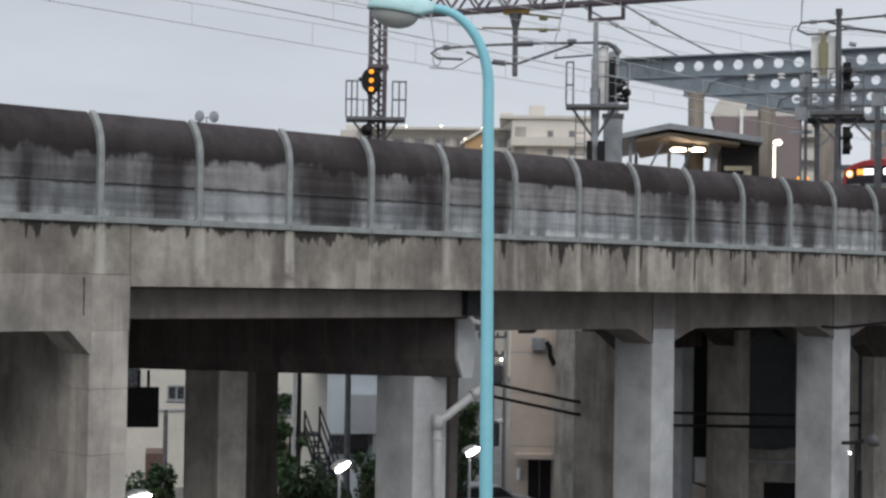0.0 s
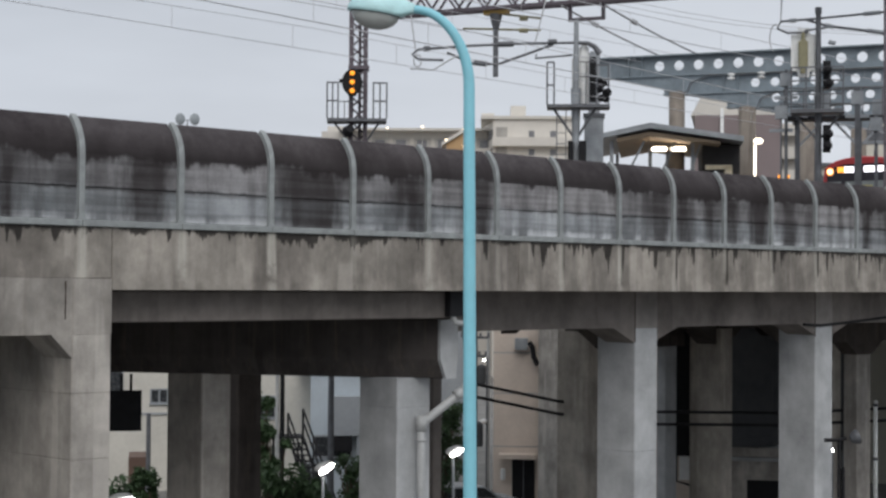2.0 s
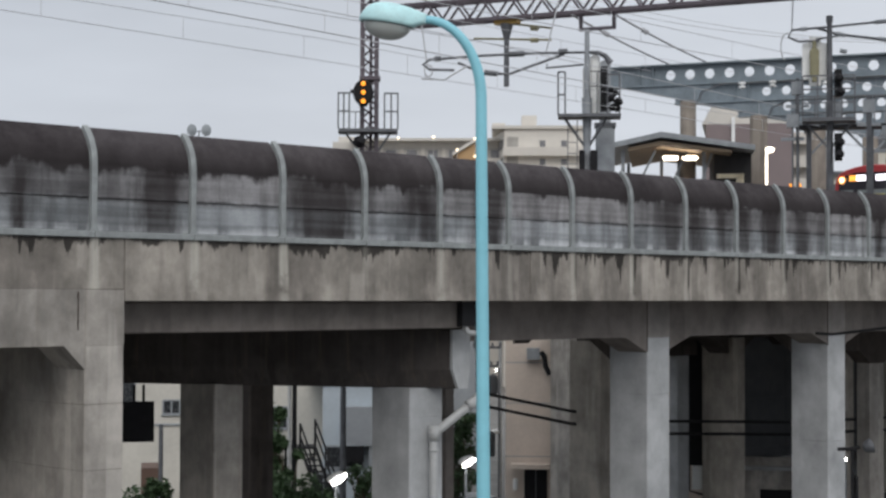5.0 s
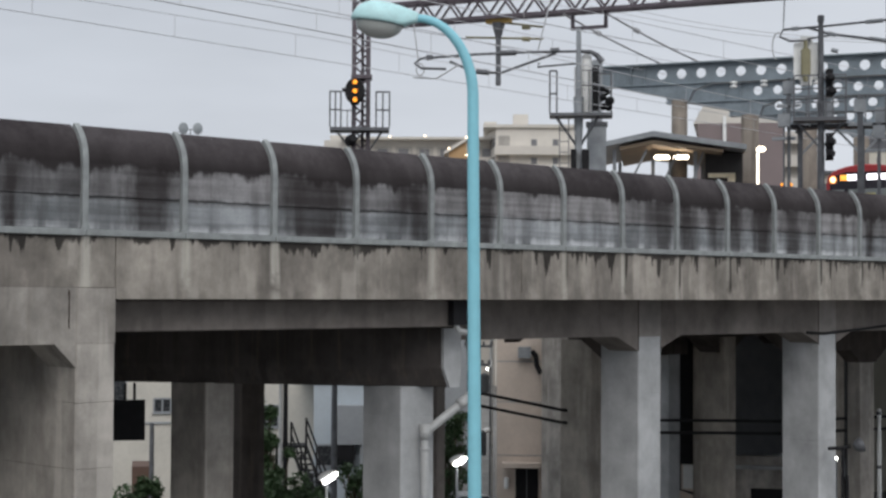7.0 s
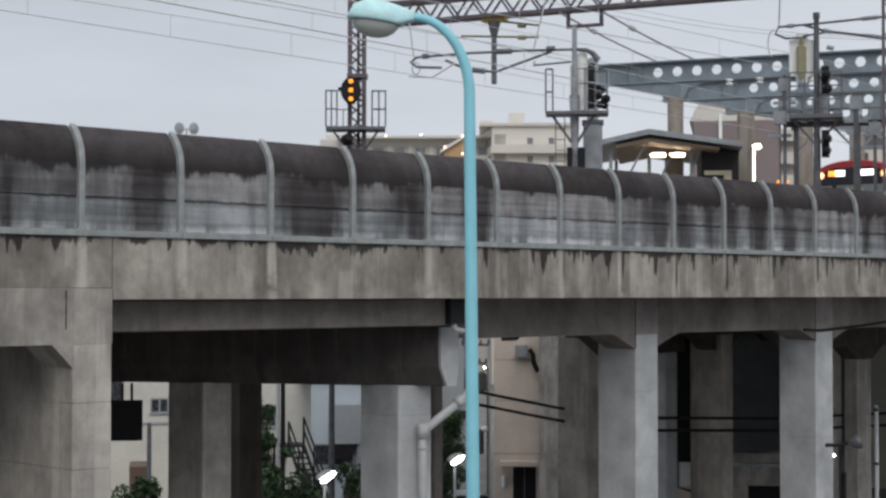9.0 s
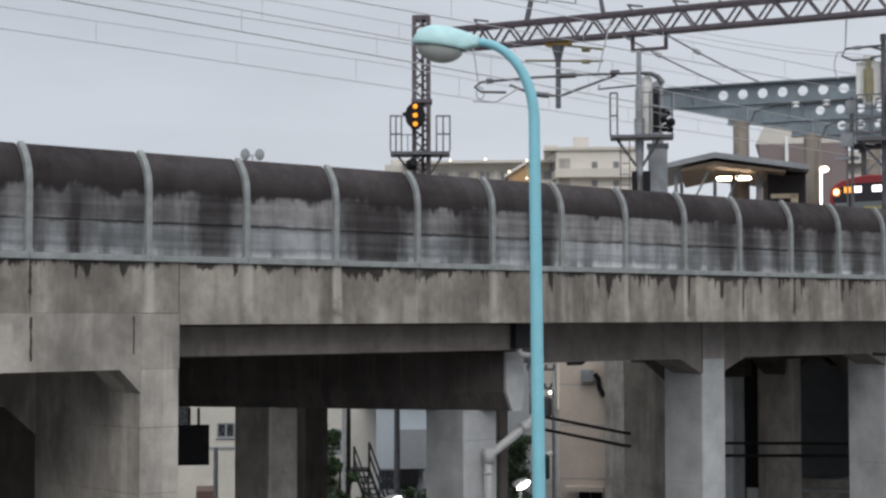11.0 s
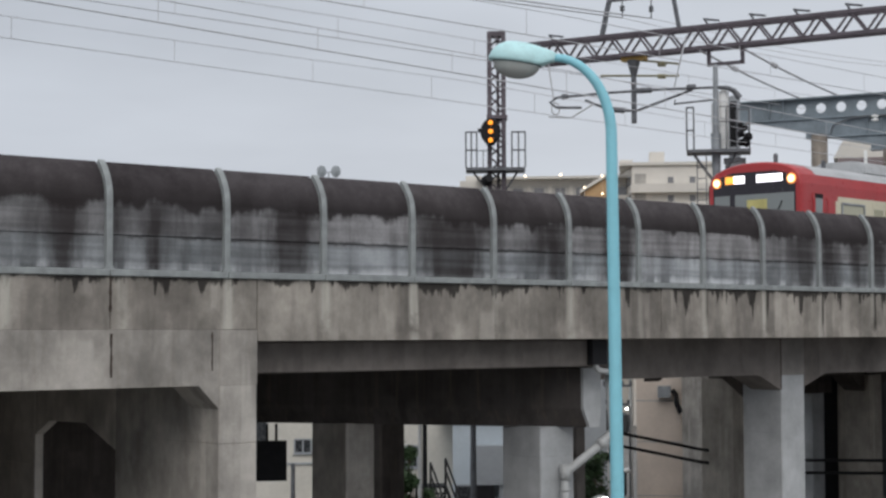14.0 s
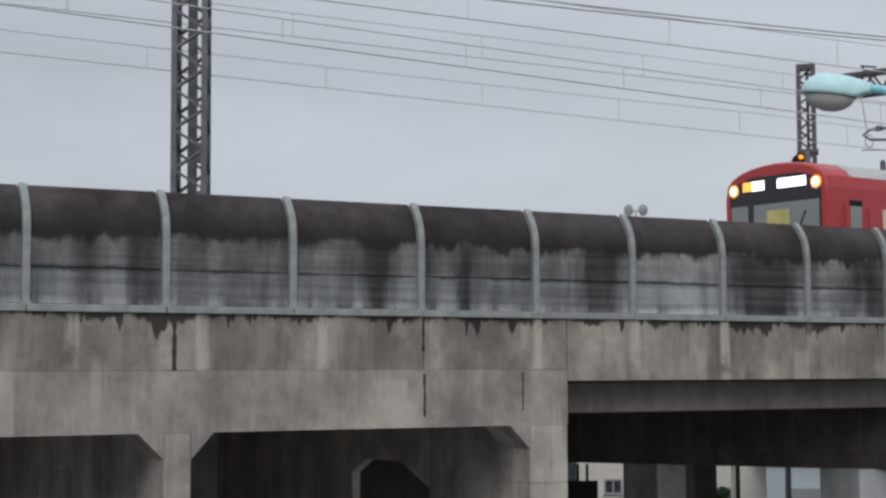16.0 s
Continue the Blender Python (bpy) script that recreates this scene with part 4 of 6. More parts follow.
tube(bm, [(-0.4, 0, 7.25), (0.4, 0, 7.36)], 0.03, 8)
part("cantilever_arm", bm, STEEL, pm3)
for a, b in (((0.2, 0, 7.41), (0.45, 0, 7.34)), ((1.4, 0, 7.21), (1.9, 0, 7.13)), ((1.3, 0, 7.705), (1.8, 0, 7.74)), ((-0.85, 0, 7.565), (-0.65, 0, 7.575)), ((0.3, 0, 6.9), (0.5, 0, 6.85))):
    bm = B()
    rod(bm, a, b, 0.065, 0.065, 10)
    part("insulator", bm, STEEL_PALE, pm3)
bm = B()
tube(bm, [(-1.02, 0, 9.4), (-1.1, 0, 7.55)], 0.022, 6)
tube(bm, [(-1.25 + 0.17 * math.cos(a), 0, 7.05 + 0.42 * math.sin(a)) for a in [math.pi * (0.4 + k / 9) for k in range(10)]], 0.02, 6)
part("dropper", bm, WIRE, pm3)
bm = B()
box(bm, -0.8, 0.75, -0.5, 0.4, 4.75, 4.86)
bar(bm, (-0.7, 0, 4.75), (-0.05, 0, 4.0), 0.06)
bar(bm, (0.65, 0, 4.75), (0.05, 0, 4.0), 0.06)
part("service_platform", bm, STEEL, pm3)
for x in (-0.78, -0.35, 0.35, 0.72):
    bm = B()
    bar(bm, (x, -0.45, 4.86), (x, -0.45, 6.1), 0.045)
    part("rail_post", bm, STEEL, pm3)
for z in (5.3, 5.7, 6.1):
    bm = B()
    bar(bm, (-0.78, -0.45, z), (0.72, -0.45, z), 0.04)
    part("guard_rail", bm, STEEL, pm3)
for x, z in ((0.25, 6.0), (0.3, 5.6), (0.28, 4.1), (0.26, 3.75)):
    bm = B()
    lathe(bm, [(0.08, 0), (0.13, 0.05), (0.13, 0.16), (0.06, 0.24)], pose(x, -0.4, z, 85, 0, 10), 12)
    part("signal_back", bm, BLACK, pm3)
for z in (3.6, 5.5):
    bm = B()
    box(bm, 0.13, 0.36, -0.3, 0.0, z, z + 0.8)
    part("signal_case", bm, BLACK, pm3)
for x, w, h0, h1 in ((-0.95, 0.1, 0, 6.2), (-1.1, 0.06, 0, 5.2), (1.15, 0.16, 0, 5.6), (1.7, 0.1, 0, 4.8)):
    q = thing("signal_post", "slim grey steel post beside the tracks", "post", place(32.6, 50), facing(32.6), group="signal posts")
    q.matrix_world = q.matrix_world @ pose(x, 0.8, 0)
    bm = B()
    box(bm, -w / 2, w / 2, -w / 2, w / 2, h0, h1)
    part("shaft", bm, STEEL, q)
    bm = B()
    box(bm, -0.35, 0.35, -0.05, 0.05, h1 - 0.9, h1 - 0.8)
    box(bm, -0.18, 0.18, -0.12, 0.12, h1 - 0.5, h1 - 0.1)
    part("bracket", bm, STEEL_PALE, q)


# ---- station portal frames with round holes ----
def holed_beam(bm, x0, x1, z0, z1, first, pitch, r, count, t=0.03):
    """A web plate along x with round holes cut through it and a flange above and below."""
    zc, half = (z0 + z1) / 2, pitch / 2
    for y in (-t / 2, t / 2):
        for i in range(count):
            c = first + pitch * i
            ring, outer = [], []
            for k in range(16):
                a = math.tau * k / 16
                ring.append(bm.verts.new((c + r * math.cos(a), y, zc + r * math.sin(a))))
                m = max(abs(math.cos(a)), abs(math.sin(a)))
                outer.append(bm.verts.new((c + half * math.cos(a) / m, y, zc + (z1 - z0) / 2 * math.sin(a) / m)))
            for k in range(16):
                bm.faces.new((ring[k], ring[(k + 1) % 16], outer[(k + 1) % 16], outer[k]))
        for a, b in ((x0, first - half), (first + pitch * count - half, x1)):
            if b > a + 0.01:
                bm.faces.new([bm.verts.new(p) for p in ((a, y, z0), (b, y, z0), (b, y, z1), (a, y, z1))])
    box(bm, x0, x1, -0.22, 0.22, z1, z1 + 0.05)
    box(bm, x0, x1, -0.24, 0.24, z0 - 0.06, z0)


ROUND_COL = concrete("stained_column_concrete", (0.235, 0.208, 0.182), 0.35)


def portal(at, turn, z, length, first, pitch, count, cols, group, depth=0.78, r=0.21, thick=0.33, hung=()):
    e = thing("portal_frame", "blue-grey steel portal beam with round holes over the tracks", "portal frame", (at.x, at.y, 0), turn, group=group)
    bm = B()
    holed_beam(bm, 0, length, z - depth, z, first, pitch, r, count)
    part("beam", bm, GANTRY, e)
    for x in (0.02, first - pitch * 1.6, first - pitch * 0.9):
        bm = B()
        box(bm, x, x + 0.03, -0.15, 0.15, z - depth, z)
        part("stiffener", bm, GANTRY, e)
    for c in cols:
        bm = B()
        prism(bm, [(c - 2.4, z - depth - 0.05), (c + 1.2, z - depth - 0.05), (c + 0.5, z - depth - 0.30), (c + 0.38, z - depth - 0.62), (c - 0.38, z - depth - 0.62), (c - 0.5, z - depth - 0.46)], "y", -0.16, 0.16)
        part("bracket", bm, GANTRY, e)
        bm = B()
        rod(bm, (c, 0, EYE + 0.35), (c, 0, z - depth - 0.6), thick, thick, 16)
        part("column", bm, ROUND_COL, e, "stained round column", smooth=True)
    for x in hung:
        bm = B()
        lathe(bm, [(0.03, 0.0), (0.13, -0.03), (0.13, -0.08), (0.05, -0.10), (0.05, -0.14), (0.13, -0.16), (0.13, -0.21), (0.04, -0.24)], pose(x, -0.3, z - depth - 0.055), 14)
        part("insulator", bm, WHITE, e, "white ribbed insulator", smooth=True)
        bm = B()
        bar(bm, (x, -0.3, z - depth - 0.03), (x, 0.1, z - depth - 0.03), 0.05)
        part("insulator_arm", bm, STEEL, e)
    return e


PD = Vector((0.38, -0.925, 0)).normalized()
p_turn = math.degrees(math.atan2(PD.y, PD.x))
PA = polar(40.25, 59)
FOOT2 = Vector((51.3, 35.9, 0))
portal(PA, p_turn, EYE + 8.09, 19.0, 2.42, 0.703, 22, (3.05,), "portal frames", 0.66, 0.175, 0.28, (5.05, 6.1, 7.9))
portal(FOOT2 - PD * 3.2, p_turn, EYE + 7.99, 20.0, 3.5, 0.74, 21, (3.2,), "portal frames", 0.64, 0.17)
portal(FOOT2 + Vector((4.9, 0.6, 0)) - PD * 3.2, p_turn, EYE + 7.94, 20.0, 2.0, 0.74, 22, (3.2,), "portal frames", 0.64, 0.18)
portal(FOOT2 + Vector((9.8, 1.2, 0)) - PD * 3.2, p_turn, EYE + 7.94, 20.0, 2.0, 0.74, 22, (3.2,), "portal frames", 0.64, 0.18)
# ---- overhead wires ----
TD, TN = Vector((math.cos(radians(7)), math.sin(radians(7)), 0)), Vector((-math.sin(radians(7)), math.cos(radians(7)), 0))
T0 = Vector((21.9, 25.9, EYE))


def overhead(n, z_low, z_high, rise, start, pitch, r=0.011, sag=0.16):
    """A contact wire with its carrier wire and droppers, over the track line n metres from the first."""
    e = thing("overhead_line", "thin overhead contact wire with carrier wire and droppers", "overhead wire", group="overhead lines")

    def at(s, z):
        return T0 + TD * s + TN * n + Vector((0, 0, z + rise * s))
    s0, s1, k = -34.0, 52.0, 40
    bm = B()
    tube(bm, [at(s0 + (s1 - s0) * i / k, z_low) for i in range(k + 1)], r, 5)
    part("contact_wire", bm, WIRE, e)

    def top(s):
        u = ((s - 4) % 44) / 44
        return z_high + sag * (2 * u - 1) ** 2
    bm = B()
    tube(bm, [at(s0 + (s1 - s0) * i / 80, top(s0 + (s1 - s0) * i / 80)) for i in range(81)], r * 0.8, 5)
    part("carrier_wire", bm, WIRE, e)
    s = start - 6 * pitch
    while s < 50:
        if s > s0:
            bm = B()
            rod(bm, at(s, z_low), at(s, top(s)), 0.007, sides=5)
            part("dropper", bm, WIRE, e)
        s += pitch


overhead(3.8, 5.57, 5.95, 0.004, -4.5, 3.8, 0.010)
overhead(0.0, 5.39, 5.77, -0.003, -4.0, 3.75, 0.014, 0.10)
overhead(7.6, 7.50, 8.00, 0.018, -1.6, 5.2, 0.012, 0.06)
overhead(0.4, 6.55, 7.05, 0.021, -2.4, 5.0, 0.013, 0.08)
for off, z_end in ((4.62, 10.10), (5.62, 9.98)):
    bm = B()
    end = GA + GD * off + Vector((0, 0, EYE + z_end))
    tube(bm, [end - TD * u - Vector((0, 0, 0.040 * u + 0.0006 * u * (34 - u))) for u in range(0, 37, 3)], 0.024, 6)
    far = PA + PD * (off + 6.0) + Vector((0, 0, EYE + 8.4))
    tube(bm, [end.lerp(far, i / 10) - Vector((0, 0, 0.5 * math.sin(math.pi * i / 10))) for i in range(11)], 0.010, 5)
    solo("feeder_cable", bm, WIRE, "grey feeder cable hung from the gantry frame", "cable", group="feeder cables")
# two heavy cables from the gantry down to the portal frame
for off, f in ((7.25, 2.46), (8.56, 3.8)):
    bm = B()
    a = GA + GD * off + Vector((0, 0, EYE + 8.8))
    b = PA + PD * f + Vector((0, 0, EYE + 8.12))
    tube(bm, [a.lerp(b, i / 12) - Vector((0, 0, 0.06 * math.sin(math.pi * i / 12))) for i in range(13)], 0.035, 6)
    for u in (0.30, 0.325):
        rod(bm, a.lerp(b, u) - Vector((0, 0, 0.05)), a.lerp(b, u + 0.012) - Vector((0, 0, 0.05)), 0.085, 0.085, 8)
    solo("anchor_cable", bm, WIRE, "heavy dark anchor cable with insulators", "cable", group="anchor cables")

# ---- rails ----
for n in (0.0, 3.9):
    tr = thing("track", "steel rails on dark ballast behind the barrier", "railway track", group="tracks", kind="structure")
    for side in (-0.72, 0.72):
        bm = B()
        pts = [T0 + TD * s + TN * (n + side) for s in range(-3, 52, 3)]
        tube(bm, [(p.x, p.y, EYE + 0.437) for p in pts], 0.043, 6)
        part("rail", bm, STEEL, tr)

# ---- platform shelter ----
sh = thing("platform_shelter", "small platform shelter with pitched roof and lit tubes", "shelter", place(38.3, 55), facing(38.3))
dz = -0.56
bm = B()
prism(bm, [(-1.75, 5.02 + dz), (0, 5.38 + dz), (3.05, 4.93 + dz), (3.05, 5.10 + dz), (0, 5.56 + dz), (-1.75, 5.18 + dz)], "y", -0.5, 7.0)
part("roof", bm, STEEL_PALE, sh)
CREAM = plain("cream_soffit_board", (0.26, 0.20, 0.14), 0.7, 0.0, 0.15, 2.0)
bm = B()
prism(bm, [(-1.1, 5.06 + dz), (0, 5.28 + dz), (2.3, 4.95 + dz), (2.3, 4.86 + dz), (0, 5.16 + dz), (-1.1, 4.95 + dz)], "y", -0.3, 6.8)
part("soffit", bm, CREAM, sh)
for x, y in ((-1.28, 0.2), (-1.2, 5.5), (0.0, 3.0), (0.62, 5.0), (1.42, 0.8), (2.0, 5.8)):
    bm = B()
    bar(bm, (x, y, 1.18), (x, y, 5.0 + dz), 0.12)
    part("post", bm, STEEL_PALE, sh)
for x0, x1, y in ((-0.9, -0.2, 0.2), (0.2, 0.85, 0.8), (1.2, 1.7, 0.8)):
    bm = B()
    bar(bm, (x0, y, 3.6 + dz), (x1, y, 5.0 + dz), 0.07)
    part("brace", bm, STEEL_PALE, sh)
bm = B()
box(bm, 1.75, 3.0, 1.0, 6.0, 1.18, 4.93 + dz)
part("end_wall", bm, plain("dark_grey_sheet", (0.035, 0.033, 0.034), 0.8), sh, "dark end wall")
TUBE = glow("lit_tube", (1.0, 0.86, 0.68), 9.0)
for x in (0.05, 0.69):
    bm = B()
    box(bm, x, x + 0.52, 0.9, 1.1, 4.74 + dz, 4.87 + dz)
    bmesh.ops.bevel(bm, geom=bm.edges[:], offset=0.04, segments=2, affect="EDGES")
    part("light_tube", bm, TUBE, sh, "glowing white light tube")
bm = B()
box(bm, 1.85, 2.75, 0.85, 0.95, 4.1 + dz, 4.25 + dz)
box(bm, 2.5, 2.75, 0.85, 0.95, 3.7 + dz, 4.2 + dz)
part("lit_sign", bm, plain("pale_sign", (0.7, 0.62, 0.45), 0.5), sh)
bm = B()
box(bm, -3.0, 26, -1.2, 3.6, 0, 1.18)
pf = solo("platform", bm, CONC_PLAIN, "grey concrete station platform slab", "platform", kind="structure")
pf.matrix_world = pose(*place(38.3, 55), 0, 0, facing(38.3) + 55)

pl = thing("platform_lamp", "lit white lamp post on the station platform", "lamp", place(34.72, 58), facing(34.72))
bm = B()
rod(bm, (0, 0, 0), (0, 0, 3.3), 0.05, sides=10)
part("post", bm, STEEL_PALE, pl)
TUBE2 = glow("lit_column", (1.0, 0.90, 0.74), 3.0)
bm = B()
box(bm, -0.04, 0.04, -0.04, 0.04, 3.3, 4.55)
part("light_tube", bm, TUBE2, pl, "glowing upright tube")
bm = B()
box(bm, -0.05, 0.27, -0.1, 0.1, 4.57, 4.76)
bmesh.ops.bevel(bm, geom=bm.edges[:], offset=0.05, segments=2, affect="EDGES")
part("lamp_head", bm, TUBE2, pl, "glowing lamp head")

# ---- pair of round antennas on a thin pole ----
an = thing("antenna_pair", "pair of small round grey antennas on a thin pole", "antenna", place(54.40, 44), facing(54.40))
an.location.z -= 0.08
bm = B()
rod(bm, (0, 0, 0), (0, 0, 4.02), 0.016, sides=8)
bar(bm, (-0.2, 0, 4.0), (0.2, 0, 4.0), 0.022)
part("pole", bm, STEEL_PALE, an)
for x in (-0.19, 0.19):
    bm = B()
    lathe(bm, [(0.03, 0.035), (0.13, 0.012), (0.145, 0.0), (0.13, -0.012), (0.03, 0.012)], pose(x, -0.05, 4.02, 90, 0, 8) @ Matrix.Diagonal((0.9, 1.1, 1, 1)), 18)
    part("dish", bm, plain("pale_dish", (0.30, 0.33, 0.35), 0.7), an)

# ---- walkway, posts and small buildings at the station end ----
cw = thing("signal_walkway", "dark steel walkway with handrails beside the tracks", "walkway", place(32.0, 53), facing(32.0))
bm = B()
box(bm, -1.6, 2.6, -0.35, 0.35, 4.85, 4.97)
part("deck", bm, BLACK, cw)
for z in (5.35, 5.85):
    bm = B()
    bar(bm, (-1.6, -0.33, z), (2.6, -0.33, z), 0.04)
    part("hand_rail", bm, STEEL, cw)
for k in range(8):
    bm = B()
    bar(bm, (-1.6 + 0.6 * k, -0.33, 4.97), (-1.6 + 0.6 * k, -0.33, 5.85), 0.045)
    part("rail_post", bm, STEEL, cw)
for x in (-1.2, 0.7, 2.3):
    bm = B()
    bar(bm, (x, 0, 0), (x, 0, 4.85), 0.16)
    part("leg", bm, STEEL, cw)
for a, b in (((-1.2, 0, 4.0), (-0.4, 0, 4.85)), ((0.7, 0, 4.0), (-0.1, 0, 4.85)), ((0.7, 0, 4.0), (1.5, 0, 4.85)), ((2.3, 0, 4.0), (1.6, 0, 4.85))):
    bm = B()
    bar(bm, a, b, 0.07)
    part("brace", bm, STEEL_PALE, cw)
for x, z, w_, h_ in ((-0.7, 5.1, 0.5, 0.6), (1.1, 5.0, 0.4, 0.5), (1.9, 5.15, 0.35, 0.7)):
    bm = B()
    box(bm, x, x + w_, 0.0, 0.3, z, z + h_)
    part("relay_box", bm, STEEL_PALE, cw)
PALE_A = plain("pale_annex_wall", (0.62, 0.60, 0.52), 0.8, 0.0, 0.08, 0.4)
for deg, dist, x0, x1, z in ((33.1, 84, -0.35, 0.35, 8.4), (30.9, 78, -0.6, 0.8, 7.9), (31.9, 92, -1.6, 1.4, 6.6)):
    e = thing("station_annex", "pale station building beyond the platforms", "building", polar(deg, dist, 0), facing(deg), group="station annexes")
    bm = B()
    box(bm, x0, x1, 0, 3, 0, EYE + z)
    part("wall", bm, PALE_A, e)
    bm = B()
    box(bm, x0 - 0.2, x1 + 0.2, -0.3, 3.2, EYE + z, EYE + z + 0.18)
    part("roof", bm, STEEL, e)
    for k in range(3):
        bm = B()
        box(bm, x0 + 0.1, x1 - 0.1, -0.03, 0.0, EYE + z - 1.3 - 1.6 * k, EYE + z - 0.5 - 1.6 * k)
        part("window", bm, STEEL, e)


# ---- beneath and behind the viaduct ----
PALE_WALL = plain("pale_house_render", (0.55, 0.53, 0.48), 0.8, 0.0, 0.10, 0.6)
BLUE_WALL = plain("pale_blue_siding", (0.46, 0.52, 0.57), 0.7, 0.0, 0.08, 0.6)
GREY_WALL = plain("grey_siding", (0.30, 0.32, 0.34), 0.75, 0.0, 0.12, 0.6)
BEIGE_WALL = plain("beige_tile_wall", (0.64, 0.55, 0.475), 0.75, 0.0, 0.10, 0.8)
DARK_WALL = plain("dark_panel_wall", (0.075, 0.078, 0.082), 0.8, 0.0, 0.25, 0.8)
APT_WALL = plain("ivory_apartment_render", (0.62, 0.59, 0.54), 0.8, 0.0, 0.08, 0.15)
# grey of the flat recess blocks holds balcony shade, lightened for haze
APT_SHADE = plain("shaded_balcony_recess", (0.42, 0.40, 0.37), 0.8, 0.0, 0.2, 0.3)
PURPLE_WALL = plain("mauve_brown_tile", (0.23, 0.185, 0.185), 0.75, 0.0, 0.08, 0.3)
BROWN = plain("brown_roof_sheet", (0.10, 0.06, 0.045), 0.7, 0.0, 0.2, 2.0)
GLASS_DARK = plain("dark_window_glass", (0.035, 0.038, 0.042), 0.25, 0.0, 0.2, 0.8, 0.02)
# window glass paled to put distance haze into its colour
FAR_GLASS = plain("hazed_far_glass", (0.20, 0.20, 0.21), 0.2, 0.0, 0.15, 0.5, 0.02)
LEAF = plain("dark_green_leaf", (0.048, 0.090, 0.036), 0.6, 0.0, 0.5, 3.0)
BARK = plain("bark", (0.09, 0.07, 0.05), 0.9, 0.0, 0.3, 6.0, 0.5)
PIPE = plain("grey_drain_pipe", (0.42, 0.43, 0.43), 0.5, 0.0, 0.15, 3.0)

# drain pipe on the column under the span
dp = thing("drain_pipe", "grey drain pipe bending down along a column", "drain pipe")
bm = B()
box(bm, 23.80, 24.22, 23.98, 24.14, EYE - 0.66, EYE - 0.14)
part("drain_box", bm, BLACK, dp)
bm = B()
tube(bm, [(23.97, 24.06, EYE - 0.60), (23.97, 24.06, EYE - 0.70), (24.03, 24.06, EYE - 0.78), (24.14, 24.06, EYE - 0.80), (24.42, 24.10, EYE - 0.82), (24.64, 24.3, EYE - 0.86)], 0.062, 12)
part("elbow", bm, PIPE, dp, smooth=True)
bm = B()
tube(bm, [(24.72, 24.42, EYE - 0.86), (24.82, 24.42, EYE - 2.05), (24.62, 24.5, EYE - 2.30), (24.02, 24.9, EYE - 2.86), (23.94, 24.95, EYE - 2.96), (23.92, 24.95, EYE - 3.2), (23.92, 24.95, 0.0)], 0.092, 14)
part("pipe", bm, PIPE, dp, smooth=True)
for a, b in (((24.66, 24.48, EYE - 2.27), (24.52, 24.55, EYE - 2.36)), ((23.92, 24.95, EYE - 3.30), (23.92, 24.95, EYE - 3.26)), ((23.93, 24.95, EYE - 2.76), (23.93, 24.95, EYE - 3.08)), ((23.92, 24.95, 3.0), (23.92, 24.95, 2.9))):
    bm = B()
    rod(bm, a, b, 0.115, 0.115, 14)
    part("collar", bm, PIPE, dp, smooth=True)

# dark board hung beside the pier
sg = thing("sign_board", "back of a dark hanging board with steel straps", "sign board", polar(55.9, 36.0, 0), facing(55.9))
bm = B()
box(bm, -0.75, 0.03, -0.05, 0.05, EYE - 3.20, EYE - 2.33)
part("board", bm, BLACK, sg)
bm = B()
for x in (-0.40, -0.2):
    bar(bm, (x, 0, EYE - 2.35), (x, 0, EYE - 1.97), 0.06)
part("strap", bm, BLACK, sg)


def window(parent, x, z, w, h, y=-0.02):
    bm = B()
    for a, b in (((x, z), (x + w, z)), ((x, z + h), (x + w, z + h)), ((x, z), (x, z + h)), ((x + w, z), (x + w, z + h)), ((x + w / 2, z), (x + w / 2, z + h))):
        bar(bm, (a[0], y, a[1]), (b[0], y, b[1]), 0.07)
    f = part("window", bm, STEEL_PALE, parent)
    bm = B()
    box(bm, x + 0.03, x + w - 0.03, y + 0.004, y + 0.012, z + 0.03, z + h - 0.03)
    part("pane", bm, GLASS_DARK, f)
    bm = B()
    box(bm, x - 0.08, x + w + 0.08, y - 0.08, y + 0.01, z - 0.08, z - 0.03)
    part("sill", bm, STEEL_PALE, f)


def house(name, label, deg, dist, x0, x1, depth, h, wall, roof=True, windows=(), turn=0.0, category="house", group="houses"):
    e = thing(name, label, category, polar(deg, dist, 0), facing(deg) + turn, group=group)
    bm = B()
    box(bm, x0, x1, 0, depth, 0, h)
    part("wall", bm, wall, e)
    if roof:
        bm = B()
        prism(bm, [(x0 - 0.35, h), ((x0 + x1) / 2, h + 1.1), (x1 + 0.35, h), (x1 + 0.35, h + 0.14), ((x0 + x1) / 2, h + 1.26), (x0 - 0.35, h + 0.14)], "y", -0.35, depth + 0.35)
        part("roof", bm, STEEL, e)
    for wx, wz, ww, wh in windows:
        window(e, wx, wz, ww, wh)
    return e


# houses seen through the span (their own x to the right, z from the ground)
h1 = house("house", "pale rendered house with a small window", 55.4, 72, -6.5, 2.3, 8, 8.8, PALE_WALL, True, ((-0.2, 3.8, 0.72, 0.58), (-3.0, 4.2, 1.6, 1.1), (-5.0, 1.2, 1.6, 1.2)))
bm = B()
box(bm, -2.0, 2.3, -0.08, -0.01, 3.3, 3.38)
part("trim", bm, GREY_WALL, h1)
house("house", "beige rendered house beside an outside stair", 51.3, 70, -1.4, 1.6, 8, 7.2, PALE_WALL, True, ((-0.9, 3.3, 0.9, 0.9),))
h3 = house("house", "pale blue sided house with a grey wing", 49.6, 66, -0.55, 1.6, 7, 5.35, BLUE_WALL, False, ((-0.40, 2.05, 1.5, 0.85), (-0.9, 0.4, 0.8, 1.4)))
bm = B()
box(bm, 0.30, 2.5, -0.5, 0.0, 2.95, 4.5)
